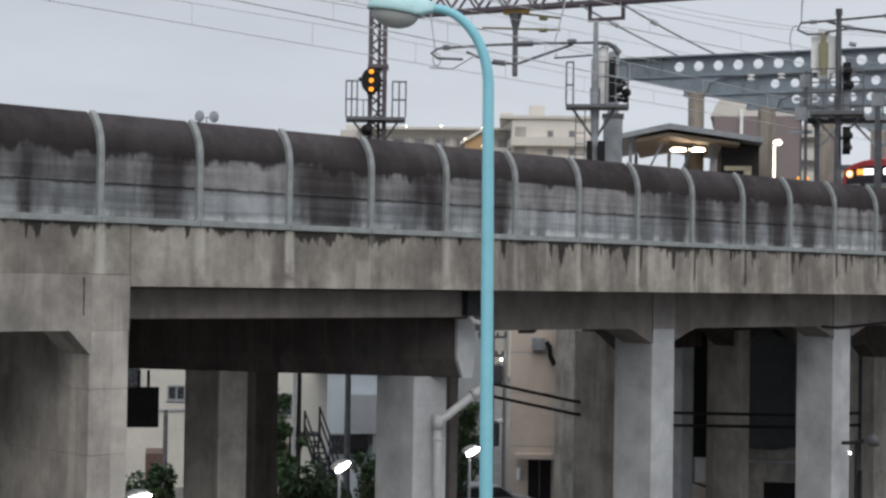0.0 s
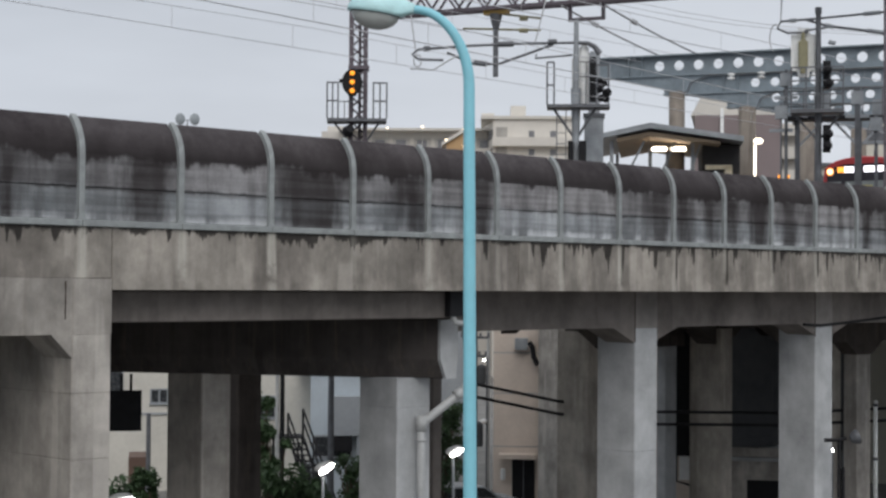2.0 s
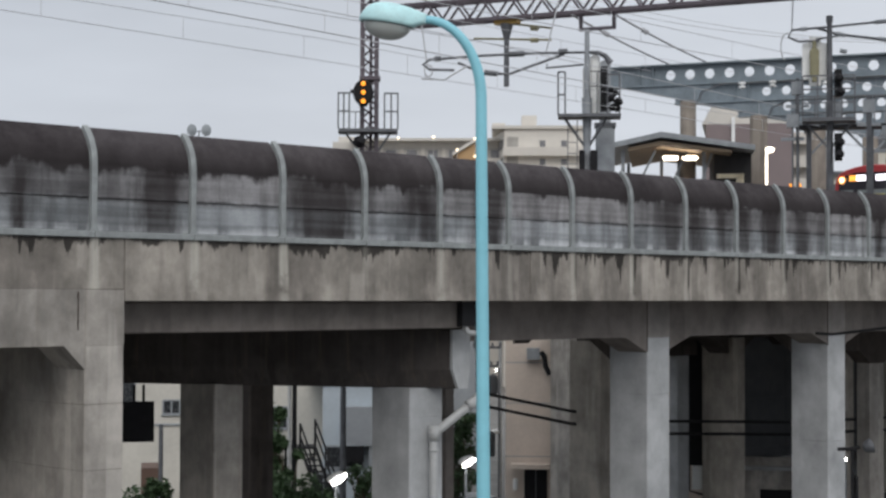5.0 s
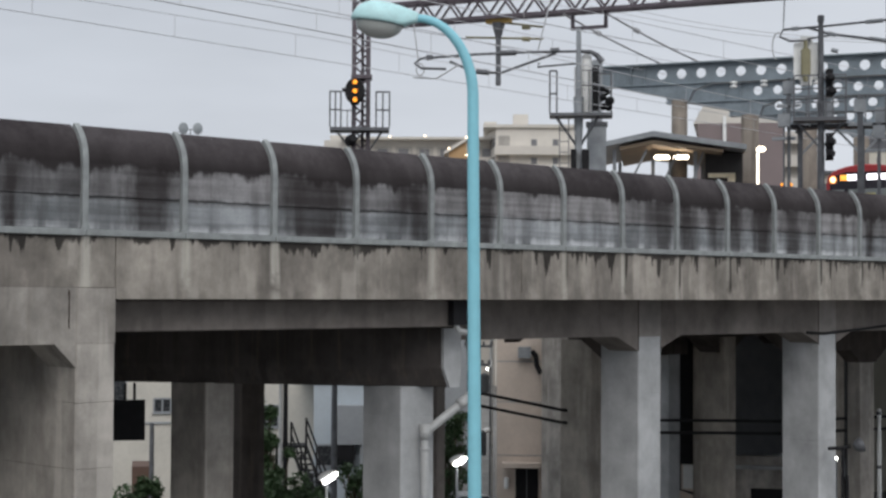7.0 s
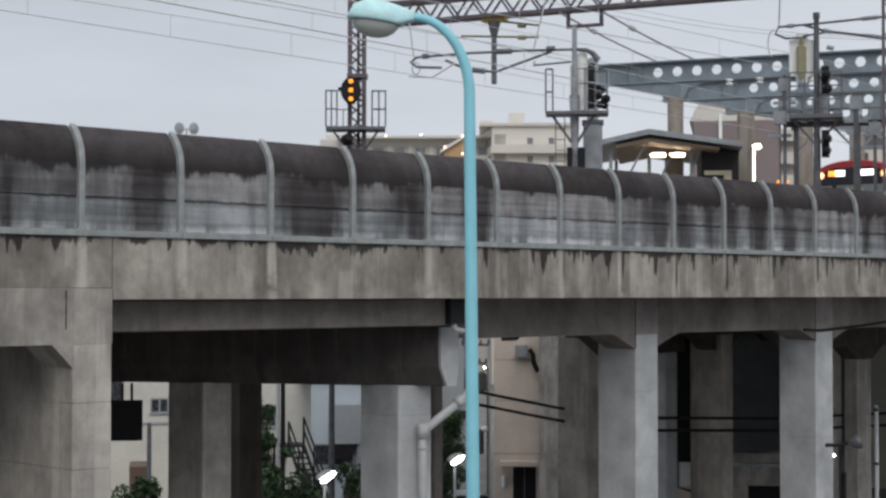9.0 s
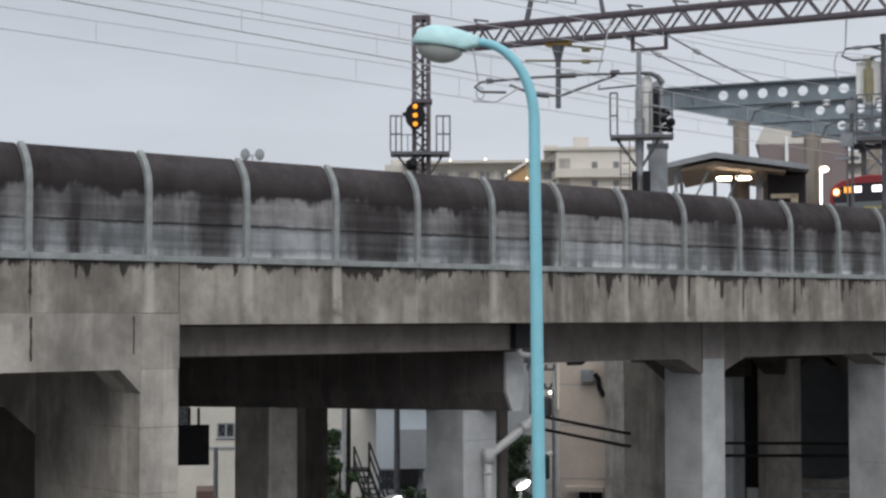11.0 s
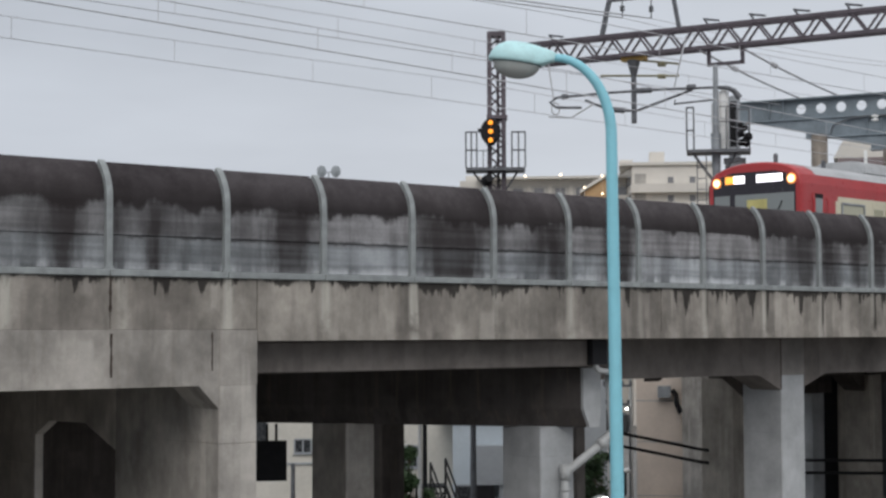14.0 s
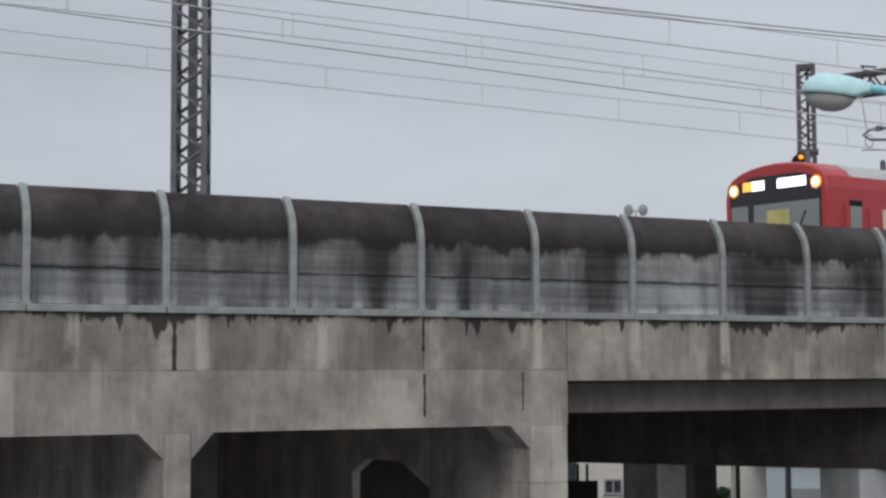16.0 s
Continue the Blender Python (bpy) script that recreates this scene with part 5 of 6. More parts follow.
box(bm, 1.3, 2.5, -0.4, 0.0, 0, 2.95)
part("wing", bm, GREY_WALL, h3)
bm = B()
box(bm, 0.36, 1.12, -0.46, -0.02, 2.32, 2.945)
part("shutter_box", bm, BLACK, h3)
bm = B()
box(bm, -1.1, 1.7, -0.1, 7.1, 5.35, 5.5)
part("roof", bm, STEEL_PALE, h3)
house("house", "grey rendered house further down the street", 45.8, 84, -3.0, 1.6, 7, 7.6, GREY_WALL, True, ((-1.2, 3.6, 1.2, 1.0), (-1.2, 1.0, 1.2, 1.0)))
house("house", "grey house further down the street", 52.8, 92, -7, 3, 8, 8.3, GREY_WALL, True, ((-2, 4, 1.5, 1.0), (0.5, 4, 1.5, 1.0)))
house("house", "brown roofed shed at the foot of the wall", 55.6, 60, -0.72, 0.06, 2, 2.72, BROWN, False, group="sheds", category="shed")

# outside steel stair
st = thing("outside_stair", "dark steel outside stair with handrails", "stair", polar(50.7, 62, 0), facing(50.7))
RUN, DROP, SIDEWAYS = -0.24, -0.19, 0.075
for x in (-0.12, 0.42):
    bm = B()
    bar(bm, (x, -0.4, 3.22), (x + SIDEWAYS * 16.5, -0.4 + RUN * 16.5, 3.22 + DROP * 16.5), 0.05, 0.16)
    part("stringer", bm, BLACK, st)
for k in range(1, 17):
    bm = B()
    x, y, z = SIDEWAYS * k, -0.4 + RUN * k, 3.24 + DROP * k
    box(bm, x - 0.12, x + 0.42, y - 0.02, y + 0.22, z - 0.045, z)
    part("tread", bm, BLACK, st)
for x, top in ((0.40, 4.30), (-0.16, 4.15)):
    bm = B()
    bar(bm, (x, -0.4, 3.2), (x, -0.4, top), 0.085)
    for up_ in (0.0, -0.45):
        bar(bm, (x, -0.4, top + up_), (x + SIDEWAYS * 16, -0.4 + RUN * 16, top + up_ + DROP * 16), 0.055)
    for k in (5, 10, 16):
        bar(bm, (x + SIDEWAYS * k, -0.4 + RUN * k, 3.2 + DROP * k), (x + SIDEWAYS * k, -0.4 + RUN * k, top + DROP * k), 0.06)
    part("hand_rail", bm, BLACK, st)
bm = B()
box(bm, -0.75, 0.42, -0.4, 0.8, 3.20, 3.28)
part("landing", bm, BLACK, st)
for x, y in ((-0.7, 0.7), (-0.7, -0.35), (0.38, 0.7)):
    bm = B()
    bar(bm, (x, y, 0), (x, y, 3.2), 0.08)
    part("leg", bm, BLACK, st)


def pole(deg, dist, h, r, mat, label, arms=(), cans=()):
    e = thing("utility_pole", label, "utility pole", polar(deg, dist, 0), facing(deg), group="utility poles")
    bm = B()
    rod(bm, (0, 0, 0), (0, 0, h), r, r * 0.75, 10)
    part("shaft", bm, mat, e)
    for z, half in arms:
        bm = B()
        bar(bm, (-half, 0, z), (half, 0, z), 0.09)
        for x in (-half, -half * 0.4, half * 0.4, half):
            rod(bm, (x, 0, z), (x, 0, z + 0.18), 0.05, sides=6)
        part("cross_arm", bm, STEEL, e)
    for x, z, rc, hc in cans:
        bm = B()
        lathe(bm, [(rc * 0.8, 0), (rc, 0.04), (rc, hc - 0.04), (rc * 0.7, hc), (0.05, hc + 0.05)], pose(x, -0.05, z), 14)
        for zz in (z + 0.12, z + hc - 0.16):
            bar(bm, (0, 0, zz), (x, -0.05, zz), 0.06)
        part("transformer", bm, DARK_WALL, e, "dark grey pole transformer")


pole(49.36, 58, 7.5, 0.13, STEEL, "dark steel utility pole", ((6.9, 0.9),))
pole(51.05, 57, 8.0, 0.10, BLACK, "dark utility pole beside the stair", ((7.3, 0.8),))
pole(51.22, 56, 6.4, 0.08, PIPE, "pale slim pole beside the stair")
pole(55.62, 56, 4.6, 0.10, STEEL, "short dark post beside a hedge")
pole(44.35, 62, 9.5, 0.12, STEEL, "dark utility pole beside a beige building", ((8.6, 0.8), (7.9, 0.6), (7.0, 0.5), (6.3, 0.4)), ((-0.24, 5.3, 0.19, 0.85), (0.24, 5.25, 0.17, 0.7), (-0.2, 4.1, 0.14, 0.7), (0.16, 2.9, 0.16, 0.9)))
pole(43.89, 70, 9.5, 0.09, PIPE, "pale utility pole further down the street", ((8.8, 0.8), (8.2, 0.6)))
pole(31.75, 46, 4.1, 0.06, BLACK, "thin dark post under the deck")
for a, b, sag in (((51.6, 58, 6.6), (48.9, 62, 7.0), 0.25), ((52.3, 60, 6.2), (49.36, 58, 6.85), 0.2), ((49.36, 58, 6.8), (47.8, 66, 6.6), 0.2)):
    p, q = polar(*a), polar(*b)
    bm = B()
    tube(bm, [p.lerp(q, i / 8) - Vector((0, 0, sag * math.sin(math.pi * i / 8))) for i in range(9)], 0.03, 5)
    solo("street_cable", bm, CABLE, "black cable between street poles", "cable", group="street cables")

# two heavy cables slung under the deck
for dzc in (0.0, -0.46):
    bm = B()
    keys = ((44.35, 57.0, EYE - 3.45), (41.48, 57.5, EYE - 4.05), (38.02, 58.5, EYE - 4.45), (33.86, 60.5, EYE - 4.56), (30.0, 62.5, EYE - 4.42), (28.0, 64.0, EYE - 4.3))
    pts = []
    for i in range(len(keys) - 1):
        for k in range(5):
            u = k / 5
            pts.append(polar(*[keys[i][j] + (keys[i + 1][j] - keys[i][j]) * u for j in range(3)]) + Vector((0, 0, dzc * 0.95)))
    tube(bm, pts, 0.06, 6)
    solo("slung_cable", bm, CABLE, "thick black cable slung under the deck", "cable", group="slung cables")


# ---- street lamps with glowing heads ----
LIT = glow("lit_lamp_glass", (1.0, 0.97, 0.92), 14.0)
for deg, dist, tilt, size in ((49.51, 36.0, -36, 1.0), (44.99, 38.5, -32, 0.9), (56.45, 33.0, -10, 1.15)):
    e = thing("lit_street_lamp", "lit white street lamp on a slim pole", "street lamp", polar(deg, dist, 0), facing(deg), group="lit street lamps")
    z = EYE - {49.51: 0.1125, 44.99: 0.1023, 56.45: 0.1306}[deg] * dist
    bm = B()
    rod(bm, (-0.06, 0.15, 0), (-0.06, 0.15, z - 0.15), 0.045, 0.035, 10)
    bar(bm, (-0.06, 0.15, z - 0.15), (-0.02, 0.05, z), 0.05)
    part("pole", bm, STEEL_PALE, e)
    bm = B()
    made = bmesh.ops.create_uvsphere(bm, u_segments=16, v_segments=10, radius=1.0)
    bmesh.ops.transform(bm, matrix=pose(-0.05, 0.06, z + 0.05, 0, tilt * 0.6, 0) @ Matrix.Diagonal((0.22 * size, 0.15, 0.10, 1)), verts=bm.verts)
    part("lamp_head", bm, WHITE, e, smooth=True)
    bm = B()
    made = bmesh.ops.create_uvsphere(bm, u_segments=16, v_segments=10, radius=1.0)
    bmesh.ops.transform(bm, matrix=pose(0.02, -0.03, z, 0, tilt, 0) @ Matrix.Diagonal((0.20 * size, 0.13, 0.060, 1)), verts=bm.verts)
    part("lamp_glass", bm, LIT, e, "glowing lamp glass", smooth=True)

# lamps on the street pole beside the beige building
e = thing("wall_lamp", "white lamp bracket and lit bulb on a street pole", "street lamp", polar(43.95, 69.7, 0), facing(43.95))
bm = B()
rod(bm, (0.0, 0, EYE - 5.78), (-0.55, -0.1, EYE - 5.98), 0.10, 0.14, 12)
part("lamp_body", bm, WHITE, e)
bm = B()
made = bmesh.ops.create_uvsphere(bm, u_segments=10, v_segments=8, radius=0.045)
bmesh.ops.translate(bm, vec=(-0.1, -0.1, EYE - 3.2), verts=bm.verts)
part("bulb", bm, LIT, e)
bm = B()
rod(bm, (0.02, 0, 0), (0.02, 0, EYE - 3.1), 0.035)
part("post", bm, STEEL, e)

# unlit floodlight and a tiny lit bulb under the deck
fl = thing("floodlight", "dark unlit floodlight on a bracket", "floodlight", polar(31.45, 46, 0), facing(31.45))
bm = B()
tube(bm, [(-0.75, 0, EYE - 4.18), (-0.35, 0, EYE - 4.16), (-0.15, 0, EYE - 4.1)], 0.05, 8)
rod(bm, (-0.36, 0.02, 0), (-0.36, 0.02, EYE - 4.1), 0.04, sides=8)
part("bracket", bm, BLACK, fl)
bm = B()
lathe(bm, [(0.04, -0.16), (0.11, -0.14), (0.18, -0.03), (0.21, 0.08), (0.19, 0.085), (0.15, -0.02), (0.05, -0.09)], pose(0.08, 0, EYE - 4.08, 0, 70, 20), 16)
part("reflector", bm, STEEL, fl)
bl = thing("lit_bulb", "tiny lit bulb on the column row", "lamp", polar(32.11, 47, 0), facing(32.11))
bm = B()
made = bmesh.ops.create_uvsphere(bm, u_segments=10, v_segments=8, radius=0.04)
bmesh.ops.translate(bm, vec=(0, 0, EYE - 4.54), verts=bm.verts)
part("bulb", bm, LIT, bl)
bm = B()
rod(bm, (0, 0.08, 0), (0, 0.08, EYE - 4.5), 0.03)
part("post", bm, STEEL, bl)

# ---- beige building behind the span ----
bb = thing("beige_building", "beige tiled building with a canopied doorway", "building", polar(43.7, 65, 0), facing(43.7) - 3)
bm = B()
box(bm, 0.0, 9.0, 0, 8, 0, 13)
part("wall", bm, BEIGE_WALL, bb)
for z in (2.6, 4.7, 6.3):
    bm = B()
    box(bm, -0.01, 9.0, -0.012, 0.0, z, z + 0.03)
    part("joint", bm, GREY_WALL, bb)
bm = B()
box(bm, 0.75, 1.65, -0.03, 0.02, 0.0, 2.10)
door = part("door", bm, BLACK, bb, "dark doorway")
bm = B()
box(bm, 1.18, 1.22, -0.06, -0.03, 0.0, 2.1)
part("mullion", bm, STEEL, door)
bm = B()
box(bm, 0.25, 1.75, -0.65, 0.0, 2.18, 2.36)
part("canopy", bm, BEIGE_WALL, bb)
bm = B()
lathe(bm, [(0.08, 0), (0.10, 0.05), (0.10, 0.4), (0.07, 0.45)], pose(0.40, -0.1, 1.3), 12)
part("wall_lamp", bm, WHITE, bb)
bm = B()
box(bm, 0.85, 1.35, -0.4, 0.0, 6.45, 6.9)
part("duct_box", bm, STEEL_PALE, bb)
bm = B()
tube(bm, [(1.4, -0.3, 6.75), (1.55, -0.3, 6.55), (1.58, -0.3, 6.2), (1.75, -0.3, 5.85)], 0.10, 8)
part("duct", bm, BLACK, bb)

# ---- wall that closes the space under the station deck; panels darkened for its lack of light ----
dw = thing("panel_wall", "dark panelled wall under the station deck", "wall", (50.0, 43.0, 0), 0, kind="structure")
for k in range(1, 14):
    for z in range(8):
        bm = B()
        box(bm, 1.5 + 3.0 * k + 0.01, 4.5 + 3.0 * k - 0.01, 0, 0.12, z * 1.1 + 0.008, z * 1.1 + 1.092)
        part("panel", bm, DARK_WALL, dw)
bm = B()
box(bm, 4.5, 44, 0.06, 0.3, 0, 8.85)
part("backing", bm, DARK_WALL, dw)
bm = B()
box(bm, 4.6, 44, -0.55, 0, 1.22, 1.72)
part("ledge", bm, CONC_COL, dw)
bm = B()
box(bm, 4.6, 44, -0.3, 0, 0.32, 1.18)
part("lower_band", bm, CONC_COL, dw)
bm = B()
box(bm, 4.6, 12.3, -0.3, 0, 0, 0.30)
part("plinth", bm, CONC_PLAIN, dw)
bm = B()
box(bm, 4.6, 44, -0.62, -0.551, 1.60, 1.76)
part("ledge_edge", bm, CONC_COL, dw, "pale edge of the ledge")
rw = thing("retaining_wall", "grey retaining wall with a pale ledge under the deck", "wall", polar(34.95, 66, 0), facing(34.95), kind="structure")
for nm, x0, x1, y0, y1, z0, z1, m_ in (("parapet", -1.4, 2.8, 0.0, 0.3, 2.27, 2.62, CONC_PLAIN), ("ledge", -1.4, 2.8, -0.25, 0.3, 2.13, 2.262, CONC_COL), ("panel", -1.4, 2.8, 0.05, 0.3, 1.36, 2.12, CONC_PLAIN), ("lower_wall", -1.4, -0.02, 0.10, 0.3, 0.0, 1.355, CONC_PLAIN), ("opening", -0.015, 2.8, 0.2, 0.3, 0.0, 1.355, BLACK)):
    bm = B()
    box(bm, x0, x1, y0, y1, z0, z1)
    part(nm, bm, m_, rw)
# white box and dark pipe on a rear column; a tall black box fills the dark gap
wb = thing("meter_box", "white meter box with a dark pipe and a tall black box", "meter box", polar(37.0, 64, 0), facing(37.0))
bm = B()
box(bm, -0.30, 0.22, -0.2, 0, EYE - 7.45, EYE - 6.55)
part("box", bm, WHITE, wb)
bm = B()
tube(bm, [(-0.42, -0.1, EYE - 1.7), (-0.42, -0.1, EYE - 7.5), (0.3, -0.1, EYE - 7.7)], 0.06, 8)
box(bm, -0.38, 0.12, -0.05, 0.25, EYE - 6.54, EYE - 0.2)
part("downpipe", bm, BLACK, wb)


# ---- parked car ----
def car(deg, dist, turn, paint):
    e = thing("parked_car", "parked silver car beneath the viaduct", "car", polar(deg, dist, 0), facing(deg) + turn, group="parked cars")
    bm = B()
    prism(bm, [(-2.0, 0.35), (2.0, 0.35), (2.05, 0.75), (1.85, 0.95), (1.0, 1.02), (0.45, 1.45), (-1.1, 1.48), (-1.7, 1.05), (-2.05, 0.9)], "y", -0.8, 0.8)
    bmesh.ops.bevel(bm, geom=bm.edges[:], offset=0.06, segments=2, affect="EDGES")
    part("body", bm, paint, e)
    bm = B()
    prism(bm, [(0.93, 1.03), (0.42, 1.40), (-1.05, 1.42), (-1.55, 1.06)], "y", -0.815, 0.815)
    part("window", bm, GLASS_DARK, e)
    for x in (-1.25, 1.25):
        for y in (-0.78, 0.78):
            bm = B()
            lathe(bm, [(0.20, -0.09), (0.31, -0.08), (0.31, 0.08), (0.20, 0.09)], pose(x, y, 0.31, 90, 0, 0), 18)
            wh = part("wheel", bm, BLACK, e)
            bm = B()
            lathe(bm, [(0.19, -0.095), (0.05, -0.10), (0.05, 0.10), (0.19, 0.095)], pose(x, y, 0.31, 90, 0, 0), 14)
            part("rim", bm, STEEL_PALE, wh)
    bm = B()
    box(bm, 1.98, 2.09, -0.7, -0.35, 0.68, 0.85)
    box(bm, 1.98, 2.09, 0.35, 0.7, 0.68, 0.85)
    part("headlight", bm, WHITE, e)


SILVER = plain("silver_car_paint", (0.50, 0.52, 0.54), 0.3, 0.3, 0.05, 2.0)
NAVY = plain("dark_car_paint", (0.03, 0.035, 0.05), 0.25, 0.2, 0.05, 2.0)
car(44.6, 62, 20, SILVER)
car(44.3, 56, 15, NAVY)
car(46.8, 70, 10, SILVER)


# ---- shrubs ----
def shrub(deg, dist, w, h, seed, count=420):
    rnd = random.Random(seed)
    e = thing("shrub", "dark green leafy shrub behind the columns", "shrub", polar(deg, dist, 0), rnd.uniform(0, 360), group="shrubs")
    clumps = [(rnd.uniform(-w, w) * 0.6, rnd.uniform(-w, w) * 0.5, rnd.uniform(0.25, 0.97) ** 0.8 * h, rnd.uniform(0.35, 0.6) * w * 0.6) for _ in range(26)]
    bm = B()
    for x, y, z, _ in clumps:
        tube(bm, [(x * 0.1, y * 0.1, 0), (x * 0.5, y * 0.5, z * 0.55), (x, y, z)], 0.05, 6, 0.015)
    part("stem", bm, BARK, e)
    bm = B()
    for _ in range(count):
        x, y, z, r = rnd.choice(clumps)
        d = Vector((rnd.gauss(0, 1), rnd.gauss(0, 1), rnd.gauss(0, 1))).normalized() * r * rnd.uniform(0.5, 1.15)
        p = Vector((x, y, z)) + d
        s = rnd.uniform(0.07, 0.15)
        m = Matrix.Translation(p) @ Euler((rnd.uniform(-1, 1), rnd.uniform(-1, 1), rnd.uniform(0, 6.3))).to_matrix().to_4x4()
        vs = [bm.verts.new(m @ Vector(q)) for q in ((-s, 0, 0), (0, -s * 0.45, s * 0.15), (s * 1.1, 0, -s * 0.2), (0, s * 0.45, s * 0.15))]
        bm.faces.new(vs)
    tagged(part("leaves", bm, LEAF, e), kind="stuff")


shrub(56.55, 50, 1.3, 3.0, 1, 2600)
shrub(55.75, 52, 0.6, 3.1, 2, 1700)
shrub(51.45, 52, 0.7, 4.5, 3, 1700)
shrub(51.1, 50, 1.0, 3.5, 4, 2300)
shrub(50.5, 51, 1.0, 2.7, 5, 2300)
shrub(49.9, 52, 0.9, 2.7, 10, 1700)
shrub(48.6, 58, 0.9, 2.9, 6, 1000)
shrub(45.7, 60, 1.2, 4.6, 7, 1500)
shrub(45.2, 66, 1.0, 4.2, 8, 900)
shrub(51.9, 62, 0.9, 4.8, 9, 1100)

# low wall of a yard
bm = B()
box(bm, -3.2, 2.2, 0, 0.2, 0, 1.4)
yw = solo("yard_wall", bm, CONC_PLAIN, "low grey concrete yard wall", "wall", kind="structure")
yw.matrix_world = pose(*polar(48.6, 55), 0, 0, facing(48.6))

# ---- apartment blocks beyond the station ----
ap = thing("apartment_building", "ivory apartment building with rows of balconies", "apartment building", polar(44.0, 160, 0), facing(44.0), group="apartment buildings")
# the two wings: left long low wing, right taller block
bm = B()
box(bm, -16.6, 0.9, 4, 16, 0, EYE + 15.3)
part("wing", bm, APT_WALL, ap)
bm = B()
box(bm, 0.65, 8.4, 0, 14, 0, EYE + 16.2)
prism(bm, [(-0.4, 8.0), (0.65, 0.0), (0.65, 14.0), (-0.4, 14.0)], "z", 0, EYE + 16.1)
part("block", bm, APT_WALL, ap)
bm = B()
box(bm, -0.6, 8.6, -0.3, 14.2, EYE + 16.2, EYE + 16.5)
part("roof_slab", bm, APT_WALL, ap)
bm = B()
box(bm, 2.4, 3.9, 4, 8, EYE + 16.5, EYE + 17.95)
part("penthouse", bm, APT_WALL, ap)
for x0, x1, y0, y1, z0, z1 in ((-0.55, 0.75, 5, 9, 16.5, 17.3), (-16.2, -14.6, 6, 10, 15.3, 16.0)):
    bm = B()
    box(bm, x0, x1, y0, y1, EYE + z0, EYE + z1)
    part("penthouse", bm, APT_WALL, ap)
for f in range(5):
    z = EYE + 16.2 - 1.75 - 2.9 * f * 0.62
    for x0, x1 in ((0.9, 2.0), (2.6, 8.1)):
        bm = B()
        box(bm, x0, x1, -0.06, 0.3, z - 0.2, z + 0.95)
        part("balcony_recess", bm, APT_SHADE if x0 < 2 else APT_WALL, ap)
    bm = B()
    box(bm, 0.55, 8.4, -1.0, 0.0, z - 0.95, z - 0.1)
    part("balcony", bm, APT_WALL, ap)
    for x in (4.1, 6.2):
        bm = B()
        box(bm, x, x + 0.55, -0.12, 0.0, z + 0.0, z + 0.6)
        part("window", bm, FAR_GLASS, ap)
    bm = B()
    prism(bm, [(-0.256, 6.9), (0.571, 0.6), (0.52, 0.55), (-0.31, 6.85)], "z", z - 0.1, z + 0.8)
    part("side_window", bm, FAR_GLASS, ap)
for f in range(4):
    z = EYE + 15.3 - 1.4 - 1.8 * f
    for k in range(7):
        x = -13.6 + 2.1 * k
        bm = B()
        box(bm, x, x + 1.7, 3.9, 4.05, z - 0.3, z + 0.75)
        part("balcony_recess", bm, APT_SHADE, ap)
        bm = B()
        box(bm, x + 0.3, x + 1.3, 3.86, 3.9, z - 0.3, z + 0.55)
        part("window", bm, FAR_GLASS, ap)
    bm = B()
    box(bm, -14.2, 0.9, 2.9, 4.0, z - 1.1, z - 0.3)
    part("balcony", bm, APT_WALL, ap)
bm = B()
box(bm, -14.8, 0.9, 2.6, 16.2, EYE + 15.3, EYE + 15.55)
part("eave", bm, APT_WALL, ap)
TAN = plain("tan_gable_wall", (0.45, 0.29, 0.15), 0.8, 0.0, 0.1, 0.5)
gb = thing("gabled_house", "tan gabled house front with a lit lamp", "house", polar(44.7, 150, 0), facing(44.7))
bm = B()
prism(bm, [(-1.9, 0), (0.5, 0), (0.5, EYE + 14.0), (0.2, EYE + 14.2), (-1.9, EYE + 12.9)], "y", 0, 6)
part("wall", bm, TAN, gb)
bm = B()
prism(bm, [(-2.3, EYE + 12.7), (0.3, EYE + 14.3), (0.3, EYE + 14.6), (-2.3, EYE + 13.0)], "y", -0.4, 6)
part("roof", bm, APT_WALL, gb)
WARM = glow("warm_porch_light", (1.0, 0.80, 0.55), 3.0)
for deg, dist, z in ((47.48, 155, 14.8), (46.25, 155, 14.9), (45.42, 148, 13.1), (44.80, 148, 14.1), (44.8, 148, 12.5)):
    e = thing("porch_light", "small lit porch light on the apartment gallery", "lamp", polar(deg, dist, 0), facing(deg), group="porch lights")
    bm = B()
    made = bmesh.ops.create_uvsphere(bm, u_segments=10, v_segments=8, radius=0.10)
    bmesh.ops.translate(bm, vec=(0, 0, EYE + z), verts=bm.verts)
    part("bulb", bm, WARM, e)
    bm = B()
    rod(bm, (0, 0.12, 0), (0, 0.12, EYE + z), 0.012)
    part("stem", bm, APT_WALL, e)

pb = thing("apartment_building", "mauve brown tiled apartment tower with pale balconies", "apartment building", polar(35.4, 125, 0), facing(35.4), group="apartment buildings")
bm = B()
box(bm, -3.0, 3.4, 0, 12, 0, EYE + 12.9)
part("wall", bm, PURPLE_WALL, pb)
bm = B()
prism(bm, [(-3.3, EYE + 12.9), (3.4, EYE + 12.9), (3.4, EYE + 13.05), (-2.6, EYE + 14.2)], "y", 0, 12)
part("roof", bm, APT_WALL, pb)
bm = B()
box(bm, -1.1, -0.85, -0.3, 0, 0, EYE + 13.4)
part("downpipe", bm, WHITE, pb)
for f in range(9):
    z = EYE + 12.0 - 1.75 * f
    bm = B()
    box(bm, 3.4, 5.4, 0.8, 9, z - 0.6, z + 0.3)
    part("balcony", bm, APT_WALL, pb)
    bm = B()
    box(bm, 3.4, 5.0, 1.6, 9, z - 1.45, z - 0.6)
    part("balcony_recess", bm, APT_SHADE, pb)
# white stair tower between the portal columns
bm = B()
box(bm, -0.5, 1.1, 0, 5, 0, EYE + 11.6)
